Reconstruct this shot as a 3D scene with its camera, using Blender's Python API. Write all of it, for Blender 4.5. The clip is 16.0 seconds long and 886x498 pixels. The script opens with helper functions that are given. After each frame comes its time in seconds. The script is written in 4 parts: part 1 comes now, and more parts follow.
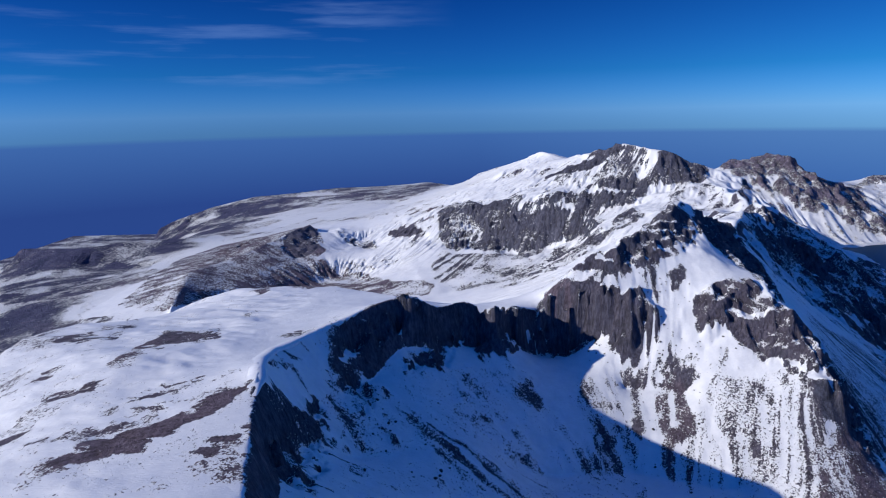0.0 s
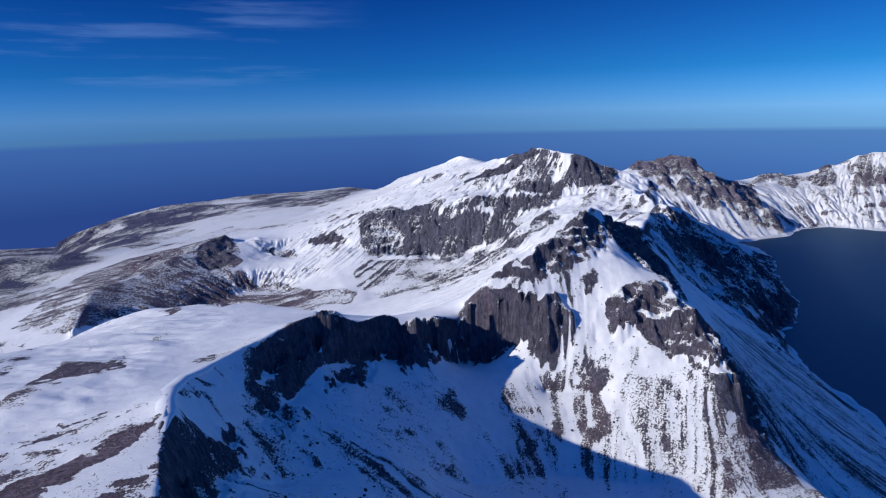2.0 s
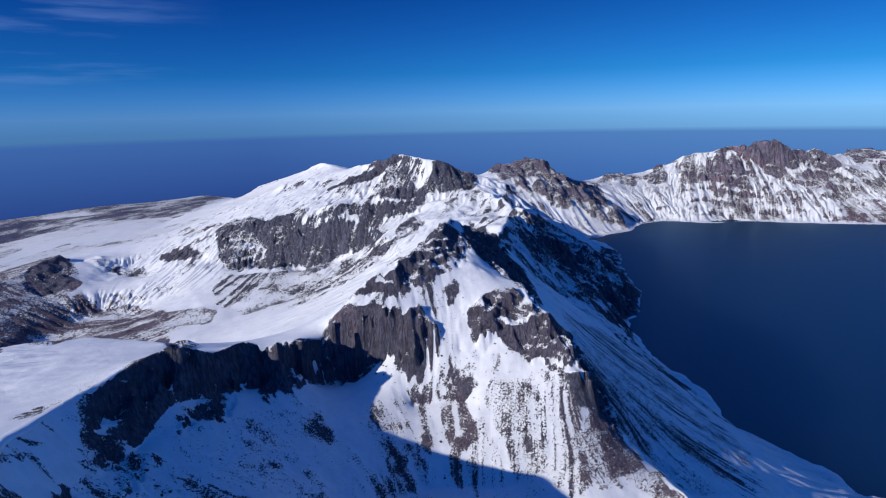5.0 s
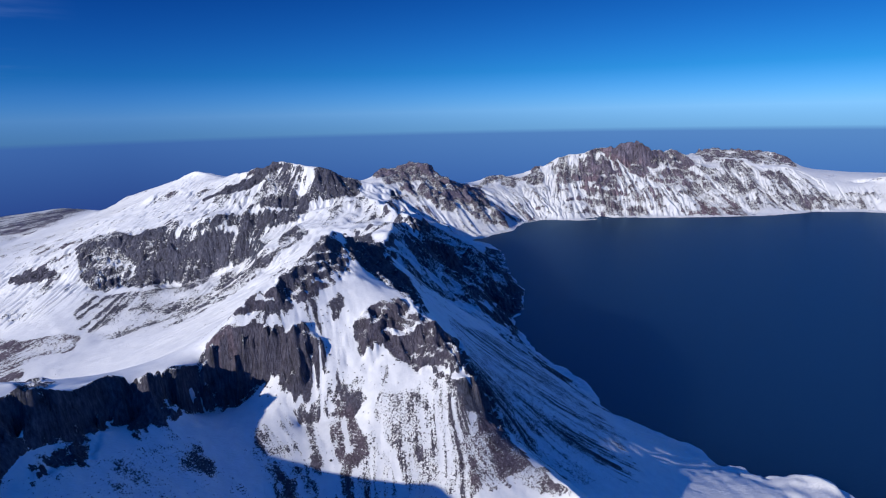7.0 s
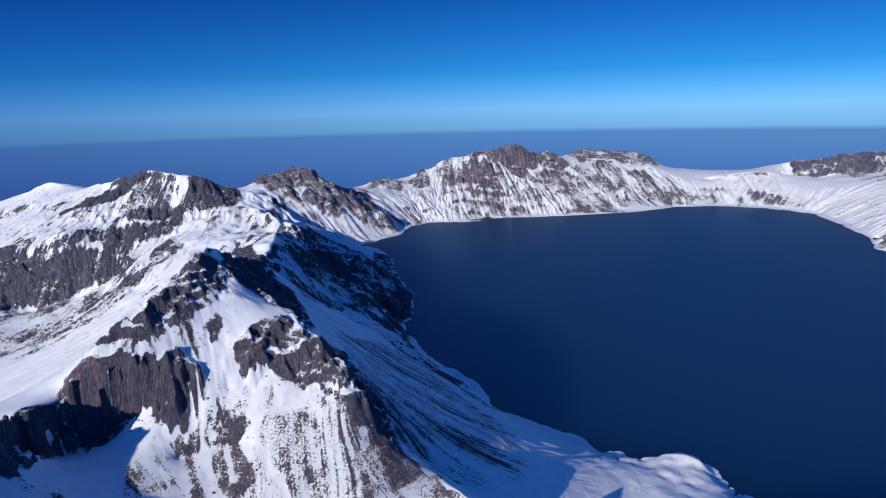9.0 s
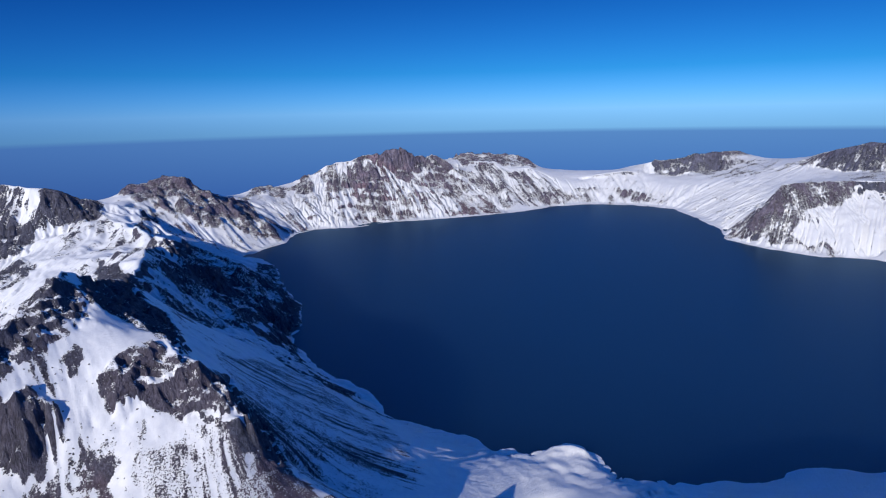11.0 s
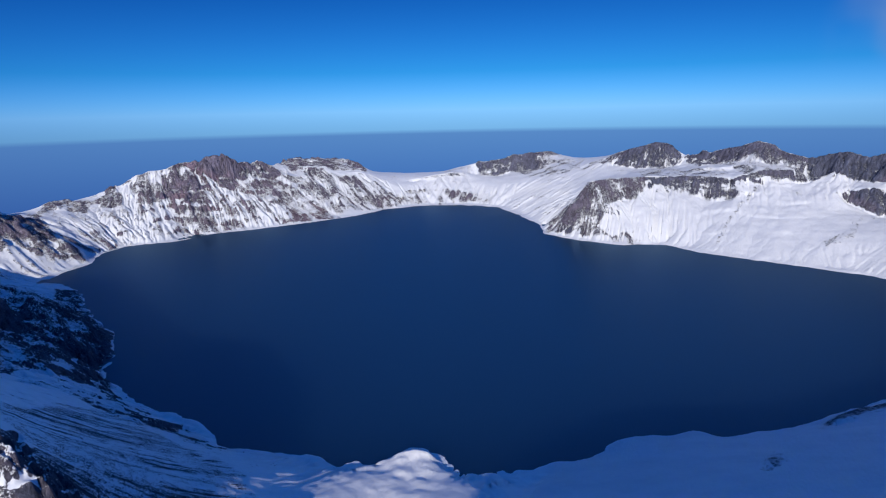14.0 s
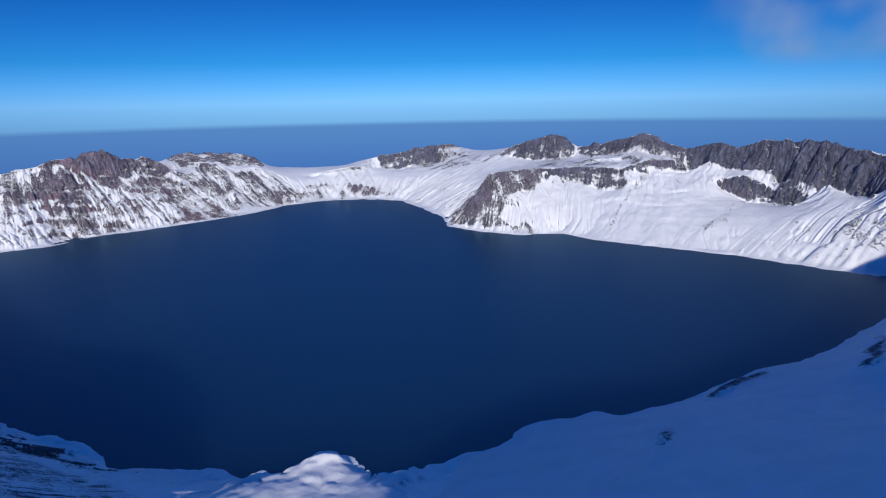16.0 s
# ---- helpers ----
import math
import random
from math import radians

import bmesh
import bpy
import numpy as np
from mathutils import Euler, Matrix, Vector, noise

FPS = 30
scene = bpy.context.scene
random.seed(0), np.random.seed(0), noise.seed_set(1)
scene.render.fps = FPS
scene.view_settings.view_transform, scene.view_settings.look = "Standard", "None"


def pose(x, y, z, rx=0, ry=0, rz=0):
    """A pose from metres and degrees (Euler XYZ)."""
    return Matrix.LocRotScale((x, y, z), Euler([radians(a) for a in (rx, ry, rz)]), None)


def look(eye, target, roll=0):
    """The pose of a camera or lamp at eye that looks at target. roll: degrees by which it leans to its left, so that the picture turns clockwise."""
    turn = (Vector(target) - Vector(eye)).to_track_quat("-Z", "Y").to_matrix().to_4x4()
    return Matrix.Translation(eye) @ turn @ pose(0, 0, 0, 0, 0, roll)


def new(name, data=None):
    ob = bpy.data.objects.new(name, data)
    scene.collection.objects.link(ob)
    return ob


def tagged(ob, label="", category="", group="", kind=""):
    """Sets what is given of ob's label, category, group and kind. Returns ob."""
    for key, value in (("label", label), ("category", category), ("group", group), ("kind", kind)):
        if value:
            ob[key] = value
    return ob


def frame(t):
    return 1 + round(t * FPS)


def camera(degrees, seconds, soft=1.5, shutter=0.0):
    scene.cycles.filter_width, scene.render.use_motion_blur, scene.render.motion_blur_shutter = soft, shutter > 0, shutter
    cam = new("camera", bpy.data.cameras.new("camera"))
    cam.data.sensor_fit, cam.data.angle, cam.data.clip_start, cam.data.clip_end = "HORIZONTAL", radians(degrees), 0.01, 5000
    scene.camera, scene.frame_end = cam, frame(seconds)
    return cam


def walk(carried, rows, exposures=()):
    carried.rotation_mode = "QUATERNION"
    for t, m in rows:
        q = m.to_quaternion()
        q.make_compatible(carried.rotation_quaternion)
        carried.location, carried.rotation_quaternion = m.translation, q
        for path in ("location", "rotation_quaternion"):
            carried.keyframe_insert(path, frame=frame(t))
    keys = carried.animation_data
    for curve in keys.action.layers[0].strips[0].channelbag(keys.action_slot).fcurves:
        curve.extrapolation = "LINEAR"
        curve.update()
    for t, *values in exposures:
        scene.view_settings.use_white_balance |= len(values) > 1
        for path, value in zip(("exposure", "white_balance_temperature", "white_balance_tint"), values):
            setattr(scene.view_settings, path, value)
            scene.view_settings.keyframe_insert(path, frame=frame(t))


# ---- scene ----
cam = camera(72.79, 16.0, soft=1.1)
# seconds, eye, yaw, pitch, roll
PATH = [
    (0, 0.00, -0.00, 500.00, 0.000, -12.814, -1.222),
    (0.5, 1.30, 0.54, 502.45, -1.797, -12.776, -1.299),
    (1, 2.56, 1.10, 504.88, -3.672, -12.749, -1.341),
    (1.5, 3.80, 1.71, 507.30, -5.568, -12.758, -1.372),
    (2, 5.13, 2.39, 509.72, -7.462, -12.768, -1.390),
    (2.5, 6.61, 3.11, 512.15, -9.364, -12.781, -1.367),
    (3, 8.27, 3.85, 514.60, -11.391, -12.815, -1.333),
    (3.5, 10.03, 4.60, 517.04, -13.325, -12.865, -1.319),
    (4, 11.84, 5.33, 519.47, -15.316, -12.873, -1.294),
    (6.5, 21.49, 6.12, 530.89, -28.276, -12.888, -1.348),
    (7, 23.60, 6.00, 533.23, -30.917, -12.887, -1.359),
    (7.5, 25.76, 5.86, 535.57, -33.723, -12.885, -1.356),
    (8, 27.88, 5.72, 537.85, -36.355, -12.900, -1.323),
    (8.5, 29.94, 5.63, 540.05, -38.980, -12.935, -1.316),
    (9, 31.99, 5.58, 542.19, -41.626, -12.938, -1.310),
    (11.5, 43.03, 7.82, 549.96, -55.086, -12.915, -1.293),
    (12, 45.47, 7.89, 551.35, -57.733, -12.947, -1.270),
    (12.5, 48.08, 7.88, 552.72, -60.397, -12.984, -1.263),
    (13, 50.84, 7.78, 554.03, -63.045, -12.996, -1.246),
    (13.5, 53.72, 7.63, 555.24, -65.675, -12.993, -1.245),
    (14, 56.60, 7.50, 556.30, -68.284, -13.020, -1.242),
    (14.5, 59.27, 7.49, 557.18, -70.894, -13.058, -1.186),
    (15, 61.80, 7.62, 557.93, -73.396, -13.113, -1.191),
    (15.5, 64.24, 7.85, 558.62, -75.439, -13.398, -1.118),
    (16, 66.67, 8.11, 559.29, -77.545, -13.879, -1.067),
]
walk(cam, [(t, pose(x, y, z, 0, 0, yaw) @ pose(0, 0, 0, 90 + pitch, 0, 0) @ pose(0, 0, 0, 0, 0, roll)) for t, x, y, z, yaw, pitch, roll in PATH])


# ---- sky, sun and light ----
SUN_ELEV, SUN_DIR = 21.9, (-0.970, -0.242)      # degrees; the way towards the sun in plan

world = bpy.data.worlds.new("winter_sky")
scene.world = world
world.use_nodes = True
wn, wl = world.node_tree.nodes, world.node_tree.links
wn.clear()


def wnode(kind, **values):
    n = wn.new(kind)
    for key, value in values.items():
        if key in n.inputs:
            n.inputs[key].default_value = value
    return n


sky = wn.new("ShaderNodeTexSky")
sky.sky_type, sky.sun_disc = "NISHITA", False
sky.sun_elevation = radians(SUN_ELEV)
sky.sun_rotation = math.atan2(SUN_DIR[0], SUN_DIR[1])
sky.altitude, sky.air_density, sky.dust_density, sky.ozone_density = 2700, 1.0, 0.3, 3.0
out, back = wn.new("ShaderNodeOutputWorld"), wn.new("ShaderNodeBackground")
back.inputs["Strength"].default_value = 0.105
coord, split = wn.new("ShaderNodeTexCoord"), wn.new("ShaderNodeSeparateXYZ")
wl.new(coord.outputs["Generated"], split.inputs[0])
# thin dry air high up: deep blue overhead, pale towards the horizon
height = wn.new("ShaderNodeMapRange")
height.inputs["From Max"].default_value = 0.5
wl.new(split.outputs["Z"], height.inputs["Value"])
thin = wn.new("ShaderNodeValToRGB")
thin.color_ramp.elements.new(0.12)
thin.color_ramp.elements.new(0.35)
for e, (p, c) in zip(thin.color_ramp.elements, ((0.0, (0.22, 0.51, 1.10, 1)), (0.12, (0.057, 0.37, 0.76, 1)), (0.35, (0.025, 0.25, 0.62, 1)), (0.6, (0.165, 0.80, 1.46, 1)))):
    e.position, e.color = p, c
wl.new(height.outputs[0], thin.inputs[0])
tint = wn.new("ShaderNodeMix")
tint.data_type, tint.blend_type = "RGBA", "MULTIPLY"
tint.inputs["Factor"].default_value = 1.0
wl.new(sky.outputs[0], tint.inputs["A"])
wl.new(thin.outputs[0], tint.inputs["B"])
# the blue haze that fills the plains below the horizon, paler away from the sun
depth = wn.new("ShaderNodeMapRange")
depth.inputs["From Min"].default_value, depth.inputs["From Max"].default_value = -0.13, -0.034
wl.new(split.outputs["Z"], depth.inputs["Value"])
away = wn.new("ShaderNodeVectorMath")
away.operation = "DOT_PRODUCT"
away.inputs[1].default_value = (-SUN_DIR[0], -SUN_DIR[1], 0)
wl.new(coord.outputs["Generated"], away.inputs[0])
side = wn.new("ShaderNodeMapRange")
side.inputs["From Min"].default_value, side.inputs["From Max"].default_value = 0.3, 1.0
wl.new(away.outputs["Value"], side.inputs["Value"])


def wmix(fac, a, b):
    m = wn.new("ShaderNodeMix")
    m.data_type = "RGBA"
    wl.new(fac, m.inputs["Factor"])
    for key, v in (("A", a), ("B", b)):
        if isinstance(v, tuple):
            m.inputs[key].default_value = (*v, 1)
        else:
            wl.new(v, m.inputs[key])
    return m.outputs["Result"]


haze = wmix(depth.outputs[0], wmix(side.outputs[0], (0.22, 0.60, 2.5), (0.45, 1.45, 4.5)), wmix(side.outputs[0], (0.46, 1.32, 3.9), (0.95, 2.45, 5.5)))
edge = wn.new("ShaderNodeMapRange")
edge.inputs["From Min"].default_value, edge.inputs["From Max"].default_value = -0.037, -0.030
wl.new(split.outputs["Z"], edge.inputs["Value"])
# a few thin streaks of cirrus
streak = wn.new("ShaderNodeVectorMath")
streak.operation = "MULTIPLY"
streak.inputs[1].default_value = (2.2, 2.2, 26.0)
wl.new(coord.outputs["Generated"], streak.inputs[0])
wisp = wn.new("ShaderNodeTexNoise")
wisp.inputs["Scale"].default_value, wisp.inputs["Detail"].default_value, wisp.inputs["Roughness"].default_value = 1.6, 5.0, 0.55
wl.new(streak.outputs[0], wisp.inputs["Vector"])


def wrange(value, lo, hi):
    m = wn.new("ShaderNodeMapRange")
    m.interpolation_type = "SMOOTHSTEP"
    m.inputs["From Min"].default_value, m.inputs["From Max"].default_value = lo, hi
    wl.new(value, m.inputs["Value"])
    return m.outputs[0]


def wtimes(a, b):
    m = wn.new("ShaderNodeMath")
    m.operation = "MULTIPLY"
    for i, v in enumerate((a, b)):
        if isinstance(v, float):
            m.inputs[i].default_value = v
        else:
            wl.new(v, m.inputs[i])
    return m.outputs[0]


def towards(x, y, z, lo, hi):
    """1 near a way in the sky, 0 away from it."""
    d = wn.new("ShaderNodeVectorMath")
    d.operation = "DOT_PRODUCT"
    d.inputs[1].default_value = Vector((x, y, z)).normalized()
    wl.new(coord.outputs["Generated"], d.inputs[0])
    return wrange(d.outputs["Value"], lo, hi)


cirrus = wtimes(wtimes(wrange(wisp.outputs["Fac"], 0.5, 0.72), wtimes(towards(-0.33, 0.93, 0.11, 0.93, 0.99), wrange(split.outputs["Z"], 0.02, 0.07))), 0.26)
clear = wmix(cirrus, tint.outputs["Result"], (3.2, 4.6, 7.6))
puff = wn.new("ShaderNodeTexNoise")
puff.inputs["Scale"].default_value, puff.inputs["Detail"].default_value, puff.inputs["Roughness"].default_value = 6.0, 3.0, 0.5
wl.new(coord.outputs["Generated"], puff.inputs["Vector"])
dim = wtimes(wtimes(wrange(puff.outputs["Fac"], 0.36, 0.62), towards(0.92, -0.40, 0.085, 0.968, 0.994)), wtimes(wrange(split.outputs["Z"], 0.03, 0.07), 0.7))
clear = wmix(dim, clear, (2.4, 3.3, 5.2))
shade = wn.new("ShaderNodeMix")
shade.data_type, shade.blend_type = "RGBA", "MULTIPLY"
shade.inputs["Factor"].default_value = 1.0
wl.new(clear, shade.inputs["A"])
wl.new(wmix(side.outputs[0], (0.62, 0.74, 0.95), (1.0, 1.0, 1.0)), shade.inputs["B"])
clear = shade.outputs["Result"]
wl.new(wmix(edge.outputs[0], haze, clear), back.inputs["Color"])
wl.new(back.outputs[0], out.inputs["Surface"])

sun = new("sun", bpy.data.lights.new("sun", "SUN"))
sun.data.energy, sun.data.angle, sun.data.color = 4.1, radians(0.5), (1.0, 0.952, 0.885)
sun.matrix_world = look((SUN_DIR[0] * 900, SUN_DIR[1] * 900, 900 * math.tan(radians(SUN_ELEV))), (0, 0, 0))


# ---- materials ----
def material(name):
    m = bpy.data.materials.new(name)
    m.use_nodes = True
    return m, m.node_tree.nodes, m.node_tree.links, m.node_tree.nodes["Principled BSDF"]


def noise_node(nodes, links, scale, detail=6.0, rough=0.6, stretch=(1, 1, 1)):
    c, s, n = nodes.new("ShaderNodeNewGeometry"), nodes.new("ShaderNodeVectorMath"), nodes.new("ShaderNodeTexNoise")
    s.operation = "MULTIPLY"
    s.inputs[1].default_value = stretch
    links.new(c.outputs["Position"], s.inputs[0])
    links.new(s.outputs[0], n.inputs["Vector"])
    n.inputs["Scale"].default_value, n.inputs["Detail"].default_value, n.inputs["Roughness"].default_value = scale, detail, rough
    return n.outputs["Fac"]


def ramp(nodes, links, source, stops):
    r = nodes.new("ShaderNodeValToRGB")
    while len(r.color_ramp.elements) < len(stops):
        r.color_ramp.elements.new(0.5)
    for e, (p, c) in zip(r.color_ramp.elements, stops):
        e.position, e.color = p, (*c, 1) if len(c) == 3 else c
    links.new(source, r.inputs[0])
    return r.outputs[0]


def maths(nodes, links, op, a, b):
    n = nodes.new("ShaderNodeMath")
    n.operation = op
    for i, v in enumerate((a, b)):
        if isinstance(v, (int, float)):
            n.inputs[i].default_value = v
        else:
            links.new(v, n.inputs[i])
    return n.outputs[0]


def blend(nodes, links, fac, a, b, mode="MIX"):
    n = nodes.new("ShaderNodeMix")
    n.data_type, n.blend_type = "RGBA", mode
    for key, v in (("Factor", fac), ("A", a), ("B", b)):
        if isinstance(v, (tuple, list)):
            n.inputs[key].default_value = (*v, 1)
        elif isinstance(v, (int, float)):
            n.inputs[key].default_value = v
        else:
            links.new(v, n.inputs[key])
    return n.outputs["Result"]


def mountain_material(name, grain, rock_lift, blur, shed, grit, haze_dim=1.0):
    """Snow over volcanic rock. The mesh carries 'rock' (how bare it is), 'hue' (grey to red-brown) and how much blue
    haze is painted on the low country. Distance haze is also put into paler rock and dimmer snow.
    """
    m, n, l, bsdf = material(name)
    bare, hue, haze_tint = (n.new("ShaderNodeAttribute") for _ in range(3))
    bare.attribute_name, hue.attribute_name, haze_tint.attribute_name = "rock", "hue", "haze_tint"
    fine = noise_node(n, l, 0.4 / grain, 5, 0.7)
    mid = noise_node(n, l, 0.06 / grain, 7, 0.68)
    pebble = noise_node(n, l, 0.62 / grain, 2, 0.6)
    wob = maths(n, l, "ADD", maths(n, l, "MULTIPLY", fine, 1.5), maths(n, l, "ADD", maths(n, l, "MULTIPLY", mid, 0.7), maths(n, l, "MULTIPLY", pebble, grit)))
    shape, level = n.new("ShaderNodeNewGeometry"), n.new("ShaderNodeSeparateXYZ")
    l.new(shape.outputs["Normal"], level.inputs[0])
    ledge = maths(n, l, "MULTIPLY", maths(n, l, "SUBTRACT", level.outputs["Z"], 0.68), -shed)
    wob = maths(n, l, "ADD", wob, maths(n, l, "MULTIPLY", ledge, maths(n, l, "GREATER_THAN", bare.outputs["Fac"], 0.3)))
    stir = n.new("ShaderNodeMapRange")
    stir.inputs["From Max"].default_value, stir.inputs["To Min"].default_value = 0.3, 0.3
    l.new(bare.outputs["Fac"], stir.inputs["Value"])
    cover = maths(n, l, "ADD", bare.outputs["Fac"], maths(n, l, "MULTIPLY", maths(n, l, "SUBTRACT", wob, 1.1 + 0.5 * grit), stir.outputs[0]))
    edge = n.new("ShaderNodeMapRange")
    edge.interpolation_type = "SMOOTHSTEP"
    edge.inputs["From Min"].default_value, edge.inputs["From Max"].default_value = 0.5 - blur, 0.5 + blur
    l.new(cover, edge.inputs["Value"])
    column = noise_node(n, l, 0.34 / grain, 6, 0.68, (1, 1, 0.16))
    tone = maths(n, l, "ADD", maths(n, l, "MULTIPLY", column, 0.6), maths(n, l, "MULTIPLY", mid, 0.4))
    # distance haze put into the stone colours: bluish, and paler by the factor given
    grey = ramp(n, l, tone, [(0.36, tuple(rock_lift * v for v in (0.024, 0.025, 0.033))), (0.5, tuple(rock_lift * v for v in (0.066, 0.071, 0.101))), (0.66, tuple(rock_lift * v for v in (0.138, 0.147, 0.198)))])
    brown = ramp(n, l, tone, [(0.36, tuple(rock_lift * v for v in (0.050, 0.036, 0.038))), (0.5, tuple(rock_lift * v for v in (0.146, 0.107, 0.134))), (0.66, tuple(rock_lift * v for v in (0.255, 0.198, 0.232)))])
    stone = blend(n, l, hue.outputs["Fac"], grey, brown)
    speck = noise_node(n, l, 1.3 / grain, 3, 0.6)
    stone = blend(n, l, maths(n, l, "MULTIPLY", speck, 0.35), stone, (0.03, 0.028, 0.029))
    # blue-violet low country: haze painted into the ground colour
    stone = blend(n, l, haze_tint.outputs["Fac"], stone, ramp(n, l, mid, [(0.35, (0.052, 0.060, 0.125)), (0.55, (0.098, 0.100, 0.185)), (0.72, (0.20, 0.18, 0.25))]))
    # snow colour scaled down where distance haze is painted in
    snow = ramp(n, l, mid, [(p, tuple(haze_dim * v for v in c)) for p, c in ((0.3, (0.745, 0.76, 0.785)), (0.55, (0.83, 0.838, 0.85)), (0.75, (0.87, 0.873, 0.878)))])
    l.new(blend(n, l, edge.outputs[0], snow, stone), bsdf.inputs["Base Color"])
    rough = n.new("ShaderNodeMapRange")
    rough.inputs["To Min"].default_value, rough.inputs["To Max"].default_value = 0.6, 0.92
    l.new(edge.outputs[0], rough.inputs["Value"])
    l.new(rough.outputs[0], bsdf.inputs["Roughness"])
    bsdf.inputs["Specular IOR Level"].default_value = 0.25
    bump = n.new("ShaderNodeBump")
    bump.inputs["Distance"].default_value = 3.6 * grain
    craggy = maths(n, l, "ADD", maths(n, l, "MULTIPLY", column, 2.4), maths(n, l, "MULTIPLY", fine, 1.5))
    drift = maths(n, l, "MULTIPLY", noise_node(n, l, 0.3 / grain, 5, 0.65, (1, 2.5, 1)), 0.14)
    l.new(maths(n, l, "ADD", maths(n, l, "MULTIPLY", craggy, edge.outputs[0]), drift), bump.inputs["Height"])
    bump.inputs["Strength"].default_value = 0.9
    l.new(bump.outputs[0], bsdf.inputs["Normal"])
    return m


# farther copies paint in distance haze: rock paler, far snow dimmer
MOUNT_NEAR = mountain_material("snow_over_rock_near", 0.8, 1.5, 0.05, 0.9, 1.0)
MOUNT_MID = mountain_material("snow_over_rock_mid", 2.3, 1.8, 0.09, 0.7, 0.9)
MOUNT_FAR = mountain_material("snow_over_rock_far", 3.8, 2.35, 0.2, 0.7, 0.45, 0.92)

WATER, n, l, b = material("deep_lake_water")
n.remove(b)
# light wanders far in the clear deep water before it comes back up
body, sheen, both = n.new("ShaderNodeSubsurfaceScattering"), n.new("ShaderNodeBsdfGlossy"), n.new("ShaderNodeAddShader")
body.falloff = "BURLEY"
body.inputs["Color"].default_value = (0.0078, 0.0315, 0.071, 1)
body.inputs["Scale"].default_value = 1300.0
body.inputs["Radius"].default_value = (1.0, 1.0, 1.0)
sheen.inputs["Roughness"].default_value = 0.3
grazing = n.new("ShaderNodeFresnel")
grazing.inputs["IOR"].default_value = 1.33
l.new(blend(n, l, grazing.outputs[0], (0.035, 0.055, 0.08), (0.20, 0.30, 0.40)), sheen.inputs["Color"])
l.new(body.outputs[0], both.inputs[0])
l.new(sheen.outputs[0], both.inputs[1])
l.new(both.outputs[0], n["Material Output"].inputs["Surface"])
wave = n.new("ShaderNodeBump")
wave.inputs["Strength"].default_value, wave.inputs["Distance"].default_value = 0.7, 1.2
l.new(noise_node(n, l, 0.12, 4, 0.6, (1, 2.2, 1)), wave.inputs["Height"])
l.new(wave.outputs[0], sheen.inputs["Normal"])


# ---- noise and relief ----
def lattice(x, y, seed):
    """Smooth value noise, -1 to 1, one cell a unit."""
    xi, yi = np.floor(x).astype(np.int64), np.floor(y).astype(np.int64)
    u, v = x - xi, y - yi
    u, v = u * u * u * (u * (u * 6 - 15) + 10), v * v * v * (v * (v * 6 - 15) + 10)

    def h(a, c):
        k = (a * 374761393 + c * 668265263 + seed * 1274126177) & 0xFFFFFFFF
        k = ((k ^ (k >> 13)) * 1103515245) & 0xFFFFFFFF
        k = ((k ^ (k >> 15)) * 2246822519) & 0xFFFFFFFF
        return ((k ^ (k >> 16)) & 0xFFFF) / 32767.5 - 1
    return (h(xi, yi) * (1 - u) + h(xi + 1, yi) * u) * (1 - v) + (h(xi, yi + 1) * (1 - u) + h(xi + 1, yi + 1) * u) * v


def fbm(x, y, size, octaves, seed, gain=0.5):
    total, amp = 0, 1.0
    for i in range(octaves):
        total = total + amp * lattice(x / size + 17.3 * i, y / size - 9.1 * i, seed + i)
        size, amp = size / 2.03, amp * gain
    return total


def ridged(x, y, size, octaves, seed):
    total, amp = 0, 1.0
    for i in range(octaves):
        total = total + amp * (1 - 2 * np.abs(lattice(x / size + 5.7 * i, y / size + 3.3 * i, seed + i)))
        size, amp = size / 2.1, amp * 0.5
    return total


def step(a, b, v):
    t = np.clip((v - a) / (b - a), 0.0, 1.0)
    return t * t * (3 - 2 * t)


def along(points, spacing):
    """Points at even steps along a line of (x, y, z)."""
    p = np.array(points, float)
    made = []
    for a, b in zip(p[:-1], p[1:]):
        k = max(1, int(np.hypot(*(b - a)[:2]) / spacing))
        made.append(a + (b - a) * (np.arange(k) / k)[:, None])
    return np.concatenate(made + [p[-1:]])


